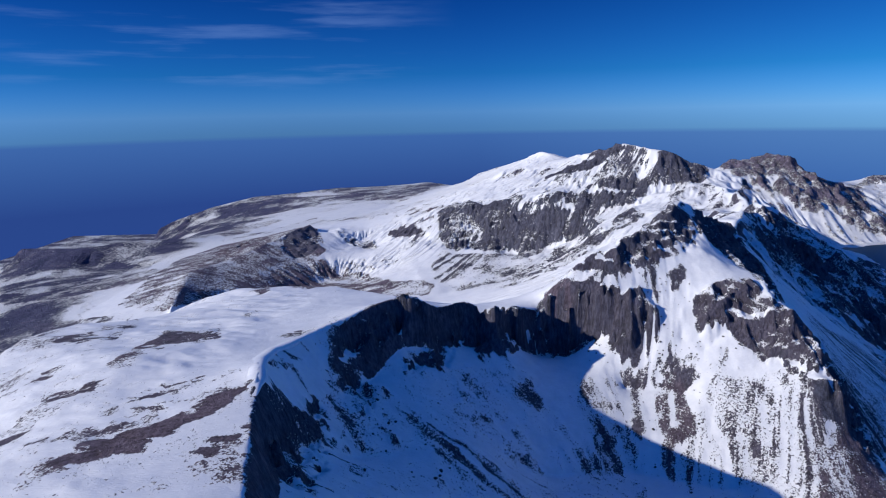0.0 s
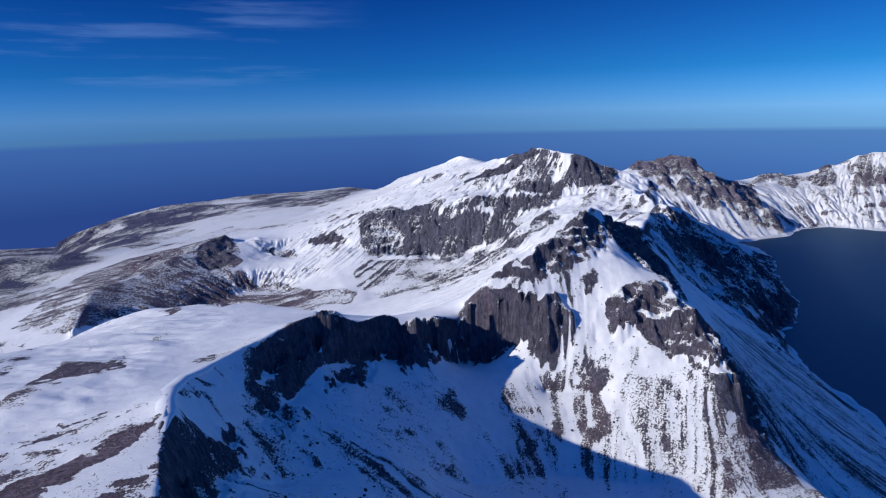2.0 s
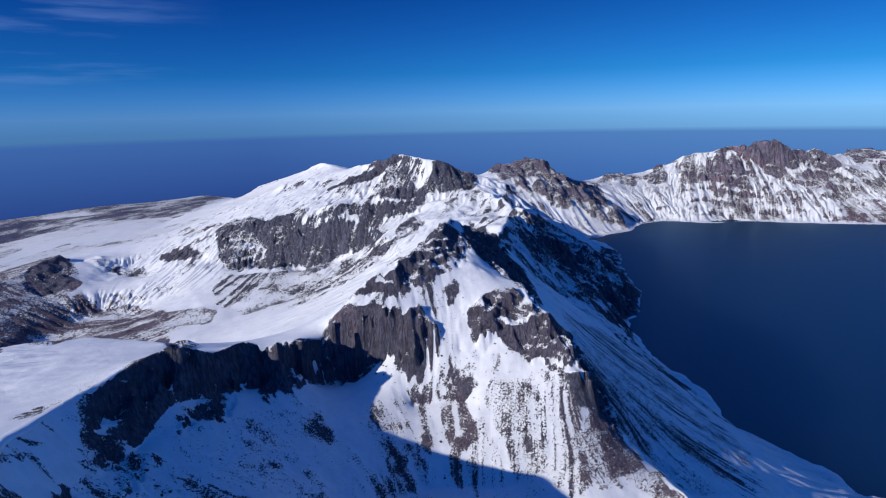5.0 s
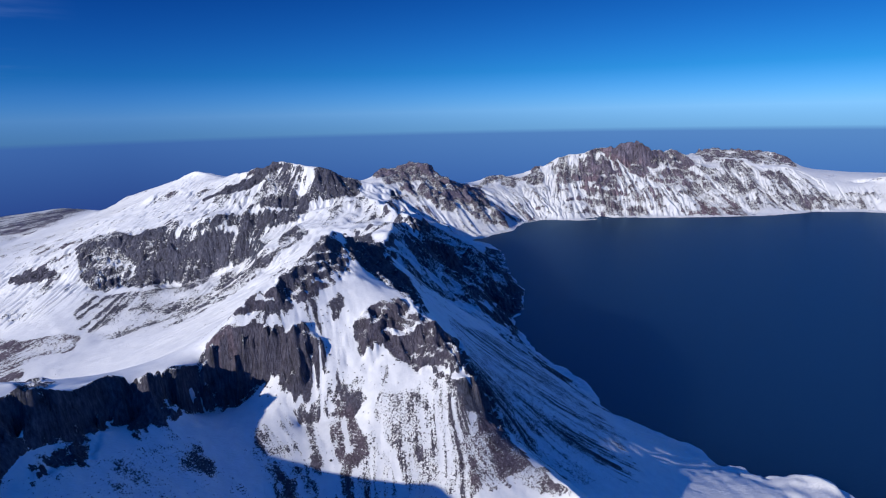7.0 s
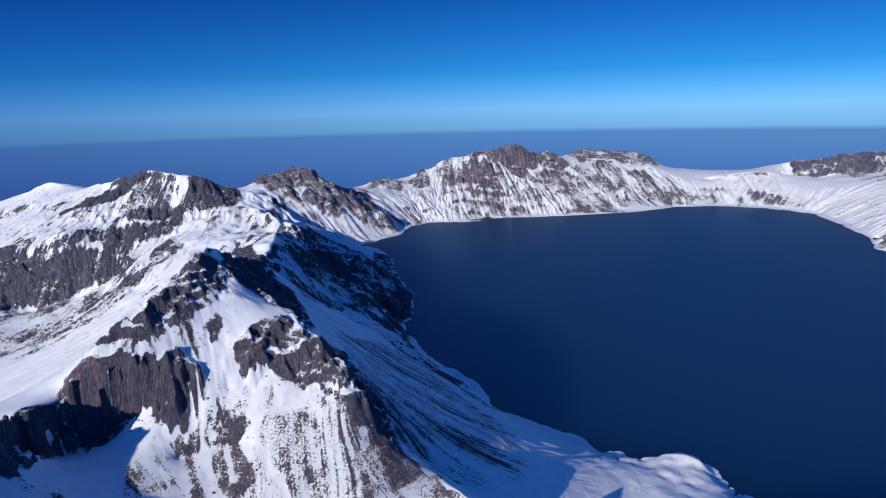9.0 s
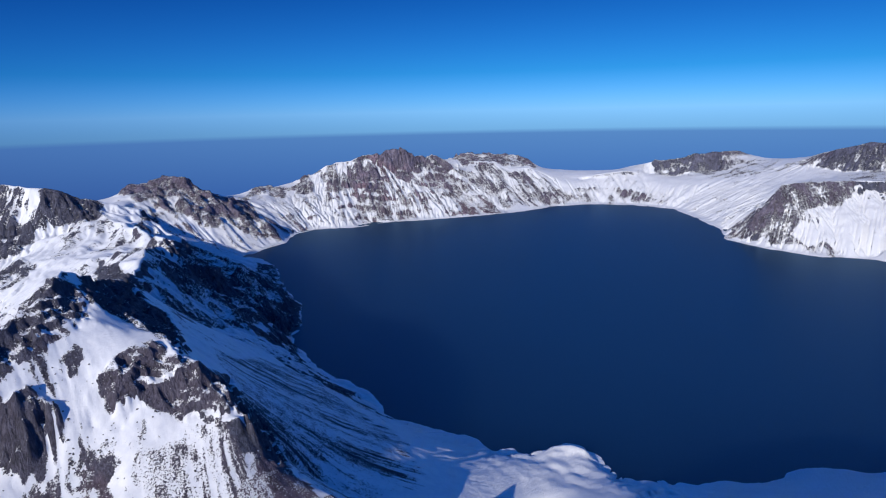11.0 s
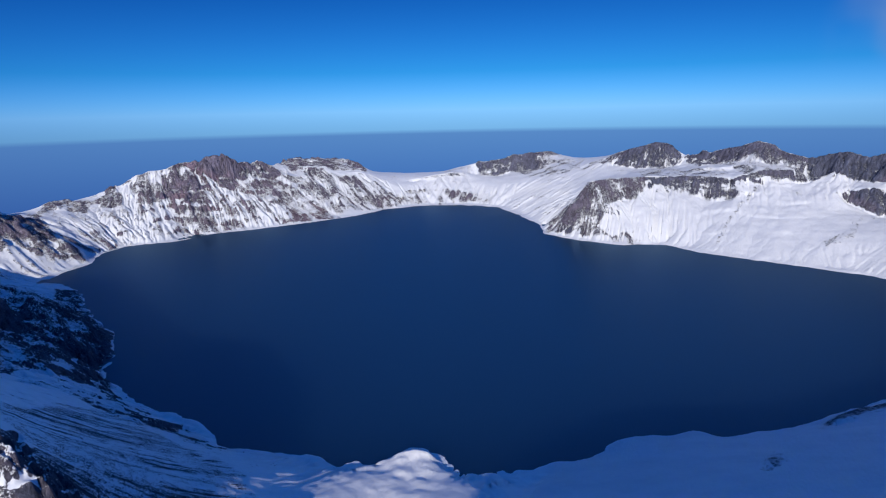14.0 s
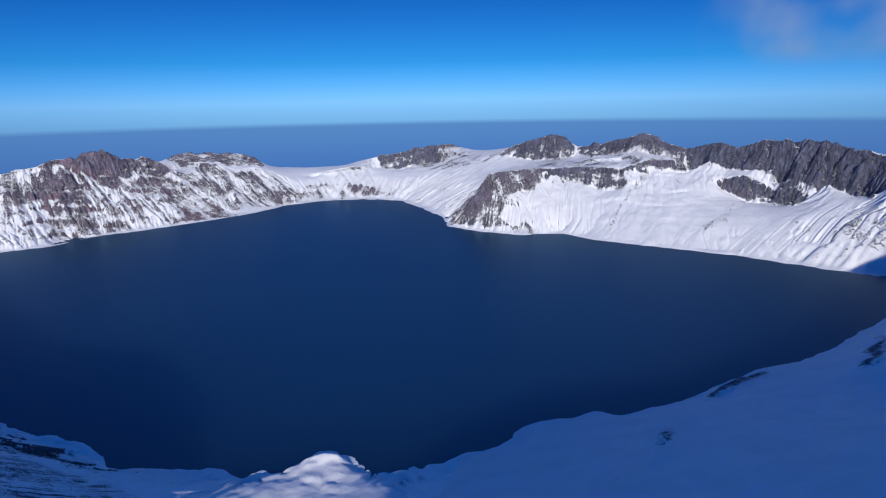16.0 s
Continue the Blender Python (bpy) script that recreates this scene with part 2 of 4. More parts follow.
class Relief:
    """Heights on an even grid: ridges, feet and shores are held, and the slopes hang between them."""

    def __init__(self, x0, y0, x1, y1, cell):
        self.x0, self.y0, self.cell = x0, y0, cell
        self.nx, self.ny = int((x1 - x0) / cell) + 1, int((y1 - y0) / cell) + 1
        self.x = x0 + cell * np.arange(self.nx)[None, :] + np.zeros((self.ny, 1))
        self.y = y0 + cell * np.arange(self.ny)[:, None] + np.zeros((1, self.nx))
        self.z = None

    def sample(self, field, x, y):
        u, v = np.clip((x - self.x0) / self.cell, 0, self.nx - 1.001), np.clip((y - self.y0) / self.cell, 0, self.ny - 1.001)
        i, j = u.astype(int), v.astype(int)
        u, v = u - i, v - j
        return (field[j, i] * (1 - u) + field[j, i + 1] * u) * (1 - v) + (field[j + 1, i] * (1 - u) + field[j + 1, i + 1] * u) * v

    def hang(self, lines, rim, turns):
        total, count = np.zeros((self.ny, self.nx)), np.zeros((self.ny, self.nx))
        for line in lines:
            p = along(line, self.cell * 0.5)
            i, j = np.round((p[:, 0] - self.x0) / self.cell).astype(int), np.round((p[:, 1] - self.y0) / self.cell).astype(int)
            ok = (i >= 0) & (i < self.nx) & (j >= 0) & (j < self.ny)
            np.add.at(total, (j[ok], i[ok]), p[ok, 2])
            np.add.at(count, (j[ok], i[ok]), 1)
        held = count > 0
        fixed = np.where(held, total / np.maximum(count, 1), 0)
        z = np.where(held, fixed, self.z)
        if rim is not None:
            border = np.zeros_like(held)
            border[0], border[-1], border[:, 0], border[:, -1] = True, True, True, True
            fixed, held = np.where(border & ~held, rim, fixed), held | border
            z = np.where(held, fixed, z)
        red = (np.add.outer(np.arange(self.ny), np.arange(self.nx)) % 2) == 0
        free = [red & ~held, ~red & ~held]
        for _ in range(turns):
            for f in free:
                p = np.pad(z, 1, mode="edge")
                mean = (p[:-2, 1:-1] + p[2:, 1:-1] + p[1:-1, :-2] + p[1:-1, 2:]) / 4
                z = np.where(f, z + 1.7 * (mean - z), z)
        self.z = z
        return self

    def smear(self, noise_field, base, reach, steps):
        """Noise drawn out along the fall line: gullies, runnels and scree streaks."""
        gy, gx = np.gradient(base, self.cell)
        size = np.maximum(np.hypot(gx, gy), 1e-4)
        gx, gy = gx / size, gy / size
        total = noise_field.copy()
        for way in (1, -1):
            px, py = self.x.copy(), self.y.copy()
            for _ in range(steps):
                px = px + way * reach / steps * self.sample(gx, px, py)
                py = py + way * reach / steps * self.sample(gy, px, py)
                total = total + self.sample(noise_field, px, py)
        total = total / (2 * steps + 1)
        return total / (total.std() + 1e-9)

    def carve(self, z, turns, depth, hold):
        """Let water cut branching gullies down the slopes, no deeper than depth."""
        ny, nx = z.shape
        start, here = z, np.arange(ny * nx).reshape(ny, nx)
        for _ in range(turns):
            p, q = np.pad(z, 1, constant_values=1e9), np.pad(here, 1)
            drop, to, fall = np.zeros((ny, nx)), here.copy(), z.copy()
            for dj, di in ((0, 1), (0, -1), (1, 0), (-1, 0), (1, 1), (1, -1), (-1, 1), (-1, -1)):
                cut = np.s_[1 + dj:1 + dj + ny, 1 + di:1 + di + nx]
                s = (z - p[cut]) / (self.cell * math.hypot(dj, di))
                better = s > drop
                drop, to, fall = np.where(better, s, drop), np.where(better, q[cut], to), np.where(better, p[cut], fall)
            gathered, target = [1.0] * (ny * nx), to.ravel().tolist()
            for k in np.argsort(-z, axis=None).tolist():
                if target[k] != k:
                    gathered[target[k]] += gathered[k]
            flow = np.array(gathered).reshape(ny, nx)
            bite = 0.16 * self.cell * np.minimum(np.sqrt(flow), 14) * np.minimum(drop, 1.2) * hold
            z = np.maximum(np.maximum(z - bite, fall), start - depth)
            z = 0.75 * z + 0.25 * self.soft(z, 1)
        return z

    def soft(self, field, turns):
        for _ in range(turns):
            p = np.pad(field, 1, mode="edge")
            field = (4 * field + p[:-2, 1:-1] + p[2:, 1:-1] + p[1:-1, :-2] + p[1:-1, 2:]) / 8
        return field


# ---- the plan of the mountains: x, y, z along crests, feet and shores ----
SHORE_NEAR = [(1374, 2051, 0), (1444, 2104, 0), (1391, 1850, 0), (1291, 1680, 0), (1199, 1543, 0), (1130, 1380, 0), (992, 1214, 0), (942, 1206, 0), (848, 990, 0), (834, 811, 0), (777, 711, 0), (793, 631, 0),
              (805, 548, 0), (794, 484, 0), (822, 440, 0), (888, 395, 0), (872, 330, 0), (848, 287, 0), (865, 241, 0), (862, 215, 0), (929, 158, 0), (956, 107, 0)]
SHORE_SOUTH = [(956, 107, 0), (1024, 87, 0), (1056, 49, 0), (1065, 0, 0), (1103, -41, 0), (1093, -100, 0), (1164, -197, 0), (1200, -244, 0), (1280, -312, 0), (1338, -380, 0), (1380, -457, 0), (1476, -579, 0),
               (1573, -651, 0), (1709, -778, 0), (1850, -980, 0), (2000, -1080, 0), (2132, -960, 0)]
SHORE_EAST = [(2132, -960, 0), (2167, -849, 0), (2231, -719, 0), (2333, -565, 0), (2440, -264, 0), (2520, -75, 0), (2633, 68, 0), (2562, 203, 0), (2610, 400, 0), (2711, 571, 0), (2916, 629, 0), (3208, 843, 0), (3396, 991, 0), (3414, 1235, 0), (3329, 1453, 0)]
SHORE_NORTH = [(3329, 1453, 0), (3158, 1593, 0), (2921, 1649, 0), (2671, 1785, 0), (2420, 1964, 0), (2267, 2091, 0), (2101, 2118, 0), (1953, 2260, 0), (1820, 2254, 0), (1740, 2208, 0), (1666, 2137, 0), (1544, 2119, 0), (1374, 2051, 0)]
LAKE_BED = [(1250, 0, -90), (1300, 400, -90), (1150, 800, -90), (1450, 1500, -90), (1800, 1900, -70), (2500, 1600, -90), (3100, 1200, -70), (2500, 700, -90), (2250, 100, -90), (1900, -600, -80), (1500, -200, -80)]
CORNICE = [(-80, 150, 352), (-90, 233, 337), (-104, 292, 337), (-113, 331, 337), (-119, 360, 344), (-131, 402, 331), (-131, 437, 324), (-115, 478, 320), (-99, 500, 321), (-90, 512, 321), (-71, 530, 325), (-51, 543, 328),
           (-26, 549, 328), (-6, 575, 309), (21, 599, 308), (56, 602, 301), (79, 626, 293), (101, 644, 281), (111, 649, 276)]
CORNICE_FOOT = [(-80, 250, 305), (-95, 300, 303), (-98, 340, 300), (-97, 372, 295), (-97, 408, 286), (-84, 452, 275), (-65, 493, 271), (-43, 527, 285), (-21, 548, 280), (6, 572, 272), (37, 596, 256)]
CREST = [(111, 649, 276), (121, 652, 301), (128, 654, 307), (150, 655, 330), (176, 661, 346), (210, 670, 360), (239, 681, 367), (269, 698, 384), (287, 717, 391), (321, 738, 375), (384, 792, 347), (438, 918, 312), (550, 1110, 286), (673, 1304, 276)]
UPPER_FOOT = [(139, 649, 318), (173, 645, 326), (195, 645, 330), (224, 650, 338), (257, 654, 342), (288, 656, 345)]
LOWER_TOP = [(111, 647, 280), (120, 647, 295), (135, 644, 308), (156, 637, 316), (181, 628, 313), (198, 621, 305), (224, 616, 297)]
LOWER_FOOT = [(38, 601, 255), (70, 614, 245), (105, 629, 232), (134, 630, 231), (161, 624, 252), (174, 617, 260), (187, 597, 249), (217, 596, 260), (230, 602, 279)]
BUTTRESS_TOP = [(289, 655, 345), (314, 639, 329), (339, 626, 323), (334, 590, 310), (347, 571, 302), (359, 551, 283), (361, 531, 262), (360, 519, 253)]
BUTTRESS_SHELF = [(269, 609, 307), (288, 614, 318), (308, 611, 321), (339, 626, 323)]
BUTTRESS_FOOT = [(261, 584, 265), (275, 582, 267), (289, 584, 280), (298, 570, 270), (309, 549, 254), (320, 545, 259), (328, 528, 249), (342, 516, 252), (352, 510, 255)]
# south of y 480 an added crest, mostly unseen, shades the lakeside
SPUR = [(361, 520, 252), (382, 522, 214), (390, 502, 192), (400, 480, 177), (397, 455, 171), (397, 430, 169), (397, 400, 167), (397, 378, 164), (397, 362, 152), (397, 345, 138), (397, 330, 146), (397, 315, 164), (397, 300, 145)]
BOWL = [(-101, 322, 295), (-91, 367, 285), (-68, 398, 252), (16, 445, 233), (87, 474, 182), (172, 497, 170), (242, 470, 169), (289, 462, 180), (321, 442, 184)]
TALUS = [(185, 574, 217), (240, 555, 222)]
BOWL_FLOOR = [(-40, 280, 265), (40, 350, 185), (150, 390, 142), (260, 380, 140), (330, 375, 140), (480, 340, 86), (540, 330, 58), (660, 330, 28)]
PLATEAU_BACK = [(-389, 812, 236), (-335, 824, 254), (-284, 820, 271), (-225, 809, 276), (-174, 791, 275), (-104, 733, 281), (-54, 648, 300)]
PLATEAU = [(-426, 629, 290), (-395, 503, 307), (-233, 425, 328), (-231, 326, 328), (-200, 150, 335)]
BACK_VALLEY = [(-700, 1000, 20), (-480, 1180, -30), (-250, 1230, -25), (-40, 1130, 5), (60, 900, 110), (180, 1050, 100), (330, 1250, 150)]
LEFT_CRAG = [(-625, 1308, 75), (-716, 1641, 79), (-662, 1781, 71), (-591, 1963, 88), (-517, 2138, 100), (-499, 2194, 102), (-437, 2187, 68), (-383, 2187, 95), (-294, 2130, 56), (-244, 2035, 34)]
LEFT_CRAG_FOOT = [(-460, 1430, -15), (-400, 1720, -5), (-330, 1850, -5), (-240, 1750, 5)]
# unseen slope, set low to let sun onto the south shore
FLANK_LOW = [(865, -422, 160), (1017, -476, 122)]
PLAIN_EDGE = [(-2900, 2900, -470), (-2200, 3150, -420), (-2050, 3600, -420), (-2150, 4100, -430), (-2000, 4700, -450), (-1000, 4850, -420)]
FAR_PLAIN_CREST = [(-1980, 4130, -245), (-1921, 4180, -215), (-1674, 4285, -134), (-1375, 4390, -73), (-1091, 4417, -58), (-759, 4436, -25), (-424, 4430, -23), (-89, 4399, 6), (69, 3999, 25), (72, 2750, 170)]
MID_PLAIN = [(-1936, 2673, -63), (-1561, 2562, -46), (-1366, 2671, -36), (-1035, 2816, -60), (-810, 2992, -57), (-404, 2973, -5), (-264, 3390, 2)]
LOW_PLAIN = [(-1401, 1824, -29), (-1388, 2079, -65), (-1198, 2307, -88), (-1517, 2471, -100)]
MAIN_CREST = [(72, 2699, 179), (168, 2595, 245), (271, 2435, 293), (371, 2270, 350), (441, 2155, 336), (487, 1940, 365), (547, 1851, 392), (605, 1738, 392), (667, 1704, 373), (740, 1685, 337), (842, 1660, 298), (749, 1526, 279), (699, 1384, 253), (714, 1319, 263)]
FACE_TOP = [(34, 2000, 202), (124, 1926, 202), (206, 1849, 226), (299, 1775, 255), (452, 1722, 275), (544, 1653, 266), (626, 1623, 276)]
FACE_FOOT = [(10, 1800, 92), (129, 1755, 108), (224, 1705, 84), (316, 1670, 128), (389, 1645, 168)]
APRON = [(-118, 1395, 30), (21, 1512, 43), (175, 1558, 66), (331, 1587, 118), (410, 1547, 202)]
DARK_SLOPE = [(714, 1319, 263), (829, 1426, 215), (926, 1485, 158), (979, 1451, 128), (1100, 1480, 45)]
DARK_SLOPE_NEAR = [(438, 918, 300), (491, 948, 255), (567, 965, 195), (779, 1127, 110)]
THIRD_CREST = [(842, 1660, 298), (950, 1900, 165), (1227, 2656, 246), (1287, 2651, 261), (1351, 2631, 274), (1426, 2604, 295), (1477, 2553, 289), (1500, 2505, 252), (1510, 2465, 227), (1539, 2412, 216), (1549, 2370, 166), (1579, 2315, 134), (1637, 2229, 77), (1668, 2150, 12)]
FAR_CREST = [(1560, 2448, 196), (1720, 2560, 165), (1851, 2712, 150), (1911, 2706, 173), (2101, 2641, 176), (2231, 2612, 229), (2320, 2575, 271), (2404, 2532, 283), (2544, 2452, 311), (2609, 2405, 327), (2658, 2375, 340), (2701, 2336, 347), (2753, 2319, 312), (2807, 2302, 282), (2851, 2295, 302), (2906, 2275, 305), (2964, 2249, 267), (3000, 2202, 214)]
FAR_SPUR = [(2964, 2249, 267), (2937, 2135, 209), (2937, 2015, 140), (2924, 1891, 66), (2851, 1726, -7)]
FAR_BACK = [(3149, 2354, 257), (3251, 2315, 283), (3409, 2267, 269), (3552, 2133, 250), (3636, 2049, 227), (3690, 1992, 158), (3842, 1808, 139), (3951, 1558, 137), (3921, 1315, 203), (3950, 1157, 226), (3964, 1108, 262), (4026, 946, 272), (4111, 840, 278), (4192, 674, 219), (4023, 453, 253), (3785, 283, 304)]
FAR_SNOW = [(3020, 2208, 206), (3099, 2167, 210), (3183, 2116, 236), (3248, 2054, 225), (3312, 1989, 193), (3378, 1895, 193), (3426, 1808, 149), (3493, 1722, 124), (3582, 1605, 108), (3636, 1532, 145), (3723, 1395, 163), (3804, 1255, 139), (3855, 1124, 120), (3897, 1048, 155), (3940, 919, 148)]
EAST_CREST = [(3746, 403, 280), (3655, 294, 320), (3620, 227, 338), (3594, 146, 365), (3566, 66, 347), (3517, -4, 288), (3465, -87, 322), (3413, -158, 328), (3348, -225, 353), (3269, -326, 388), (3232, -390, 365), (3183, -452, 327), (3153, -512, 318), (3133, -570, 336), (3079, -682, 339), (3012, -782, 359), (2934, -873, 366), (2855, -955, 375), (2765, -1027, 365), (2678, -1083, 354), (2618, -1122, 338), (2350, -1350, 360), (1900, -1400, 420)]
EAST_CLIFF_TOP = [(2737, 472, 116), (2774, 431, 170), (2830, 395, 231), (2901, 311, 237), (2993, 159, 238), (3026, 53, 235), (3015, -79, 237), (2989, -206, 240), (3042, -285, 264), (3064, -363, 270), (3066, -485, 257)]
EAST_CLIFF_FOOT = [(2746, 345, 129), (2848, 226, 141), (2996, 78, 206), (2957, -3, 163), (2925, -80, 150), (2901, -168, 144), (2937, -230, 192), (2992, -283, 222), (3014, -360, 223), (3033, -500, 219)]
HUMP = [(800, 430, 14), (835, 400, 26), (848, 372, 29), (852, 345, 22), (846, 318, 8)]
COULOIR = [(289, 655, 345), (266, 622, 316), (253, 604, 293), (247, 591, 264)]
# unseen ground, its heights set for the shadow beside the hump
SADDLE = [(-40, 80, 352), (120, 60, 300), (235, 40, 262), (330, 60, 215)]
EAST_APRON = [(2443, -587, 42), (2347, -803, 50), (2245, -951, 79)]
# unseen rim, its heights set by the shadow wanted on the shore
RIM_BEHIND = [(-80, 150, 352), (-60, 60, 372), (-40, -50, 430), (0, -200, 480), (7, -400, 505), (65, -733, 530), (400, -1000, 560), (900, -1250, 560), (1400, -1450, 520), (1900, -1400, 420)]
EAST_UPPER_FOOT = [(3608, 371, 226), (3529, 235, 220), (3466, 91, 233), (3427, -14, 252), (3301, -184, 273), (3226, -247, 291), (3176, -349, 284), (3121, -459, 276)]
EAST_BACK_FOOT = [(3077, -540, 217), (3080, -580, 251), (3052, -616, 259), (3011, -664, 240), (2952, -737, 235), (2915, -779, 244), (2878, -816, 224), (2827, -849, 183)]
EAST_CRAG_TOP = [(2927, -648, 212), (2895, -698, 216), (2851, -766, 203), (2804, -822, 174)]
EAST_CRAG_FOOT = [(2886, -628, 155), (2814, -710, 116), (2760, -794, 117), (2719, -856, 115), (2711, -911, 155), (2700, -972, 214), (2620, -1014, 188), (2533, -1066, 177)]
PEAK_CLIFF_FOOT = [(2523, 2394, 261), (2577, 2360, 254), (2626, 2321, 235), (2750, 2261, 213), (2851, 2215, 214)]
SPUR_FLANK = [(398, 530, 190), (425, 512, 152), (442, 488, 132), (452, 455, 120), (458, 420, 112), (470, 380, 98)]
THIRD_FOOT = [(1150, 2373, 162), (1225, 2291, 126), (1310, 2222, 79), (1414, 2172, 45), (1501, 2138, 19)]
EAST_RIB = [(2768, -658, 127), (2656, -608, 108), (2572, -563, 86), (2522, -525, 68)]
EAST_RIB_SOUTH = [(2662, -973, 203), (2568, -885, 144), (2470, -804, 103)]
LINES = [SHORE_NEAR, SHORE_SOUTH, SHORE_EAST, SHORE_NORTH, LAKE_BED, CORNICE, CORNICE_FOOT, CREST, UPPER_FOOT, LOWER_TOP, LOWER_FOOT, BUTTRESS_TOP, BUTTRESS_SHELF, BUTTRESS_FOOT, SPUR, BOWL, TALUS, BOWL_FLOOR,
         PLATEAU_BACK, PLATEAU, BACK_VALLEY, LEFT_CRAG, LEFT_CRAG_FOOT, FLANK_LOW, PLAIN_EDGE, FAR_PLAIN_CREST, MID_PLAIN, LOW_PLAIN, MAIN_CREST, FACE_TOP, FACE_FOOT, APRON, DARK_SLOPE, DARK_SLOPE_NEAR, THIRD_CREST, FAR_CREST, FAR_SPUR,
         FAR_BACK, FAR_SNOW, EAST_CREST, EAST_CLIFF_TOP, EAST_CLIFF_FOOT, HUMP, EAST_APRON, SADDLE, EAST_UPPER_FOOT, EAST_BACK_FOOT, EAST_CRAG_TOP, EAST_CRAG_FOOT, PEAK_CLIFF_FOOT, SPUR_FLANK, THIRD_FOOT, EAST_RIB, EAST_RIB_SOUTH, COULOIR, RIM_BEHIND]

X0, Y0, X1, Y1 = -3072, -1632, 4896, 4944
coarse = Relief(X0, Y0, X1, Y1, 192)
coarse.z = np.zeros((coarse.ny, coarse.nx))
coarse.hang(LINES, -440, 60)
for cell in (96, 48, 24, 8):
    finer = Relief(X0, Y0, X1, Y1, cell)
    finer.z = coarse.sample(coarse.z, finer.x, finer.y)
    coarse = finer.hang(LINES, -440, 30 if cell == 8 else 40)
wide = coarse
MID_BOX, NEAR_BOX = (-912, 168, 1393, 2353), (-420, 180, 648, 900)
EAST_BOX, PEAK_BOX = (2288, -1200, 3728, 696), (1848, 1520, 3848, 2800)
eastern, peak = Relief(*EAST_BOX, 4.0), Relief(*PEAK_BOX, 4.0)
for r, box in ((eastern, EAST_BOX), (peak, PEAK_BOX)):
    r.z = wide.sample(wide.z, r.x, r.y)
    r.hang(LINES, r.z.copy(), 40)
middle = Relief(*MID_BOX, 3.6)
middle.z = wide.sample(wide.z, middle.x, middle.y)
middle.hang(LINES, wide.sample(wide.z, middle.x, middle.y), 40)
near = Relief(*NEAR_BOX, 1.5)
near.z = middle.sample(middle.z, near.x, near.y)
near.hang(LINES, middle.sample(middle.z, near.x, near.y), 60)


# ---- where the rock shows ----
BARE = []


def bare(value, streak, hue, outline):
    """A stretch of ground: how bare it is, how far runnels streak it, how brown it is, and its outline in plan."""
    BARE.append((value, streak, hue, np.array(outline, float)))


# bare earth on the plateau
bare(0.8, 0.03, 0.85, [(-225, 270), (-213, 279), (-194, 292), (-171, 307), (-151, 322), (-133, 337), (-121, 354), (-114, 336), (-128, 321), (-149, 294), (-172, 279), (-190, 261), (-206, 245)])
bare(0.36, 0.08, 0.6, [(-250, 304), (-193, 318), (-157, 337), (-129, 359), (-121, 344), (-153, 326), (-196, 296), (-231, 278)])
bare(0.64, 0.04, 0.75, [(-153, 240), (-133, 257), (-114, 281), (-107, 298), (-88, 244), (-148, 236)])
bare(0.75, 0.03, 0.72, [(-239, 390), (-240, 417), (-253, 472), (-236, 476), (-226, 418), (-227, 389)])
bare(0.5, 0.05, 0.4, [(-247, 461), (-256, 530), (-220, 560), (-183, 463), (-205, 449), (-223, 430)])
bare(0.53, 0.05, 0.3, [(-376, 478), (-1048, 1459), (-882, 1404), (-755, 1379), (-308, 569), (-285, 471), (-334, 457)])
bare(0.45, 0.05, 0.6, [(-129, 389), (-107, 476), (-75, 525), (-54, 645), (-43, 545), (-75, 519), (-118, 414)])
# dark low country
bare(0.45, 0.05, 0.6, [(-3068, 4080), (-1552, 2545), (-1222, 2362), (-846, 1799), (-894, 1715), (-1071, 1724), (-1342, 1752)])
bare(0.45, 0.05, 0.7, [(-1876, 4160), (-1222, 3637), (-908, 3372), (-905, 3129), (-1025, 2790), (-1674, 3862)])
bare(0.45, 0.08, 0.7, [(-1620, 4248), (-1140, 4282), (-306, 3975), (-80, 3937), (-98, 3262), (-662, 3843), (-1061, 3689), (-1505, 3975)])
# dark flank
bare(0.5, 0.2, 0.1, [(425, 671), (543, 747), (825, 867), (620, 529), (574, 449), (494, 489), (396, 539)])
bare(0.9, 0.05, 0.05, [(306, 727), (586, 1375), (571, 1243), (493, 995), (383, 746), (408, 746), (378, 639), (338, 581), (336, 623), (323, 671), (299, 679)])
bare(0.47, 0.02, 0.05, [(399, 779), (729, 1296), (816, 1309), (931, 1351), (1009, 1340), (1277, 1667), (1196, 1708), (975, 1536), (1074, 1841)])
bare(0.47, 0.02, 0.05, [(739, 1162), (804, 1120), (996, 1246), (1062, 1370), (905, 1314)])
# shore
bare(0.45, 0.05, 0.1, [(903, -121), (945, -146), (903, -147), (819, -123)])
# snow between the rocks
bare(0.12, 0.1, 0.2, [(225, 596), (231, 608), (237, 620), (247, 625), (258, 612), (267, 610), (268, 596), (262, 585), (266, 580), (230, 586)])
bare(0.06, 0.06, 0.2, [(104, 604), (130, 612), (160, 624), (174, 618), (187, 596), (216, 597), (231, 589), (264, 583), (289, 582), (297, 569), (308, 547), (320, 546), (327, 527), (342, 516), (358, 517), (357, 509), (335, 511), (320, 533), (299, 544), (286, 568), (273, 562), (239, 577), (185, 589), (125, 587), (100, 580)])
bare(0.1, 0.1, 0.1, [(-119, 358), (-124, 404), (-105, 468), (-96, 476), (-91, 458), (-98, 420), (-106, 360), (-113, 346)])
# dark low country
bare(0.34, 0.12, 0.6, [(-1025, 2790), (-684, 3226), (-197, 2524), (17, 2329), (15, 2107), (-176, 2238), (-522, 2454), (-713, 2037)])
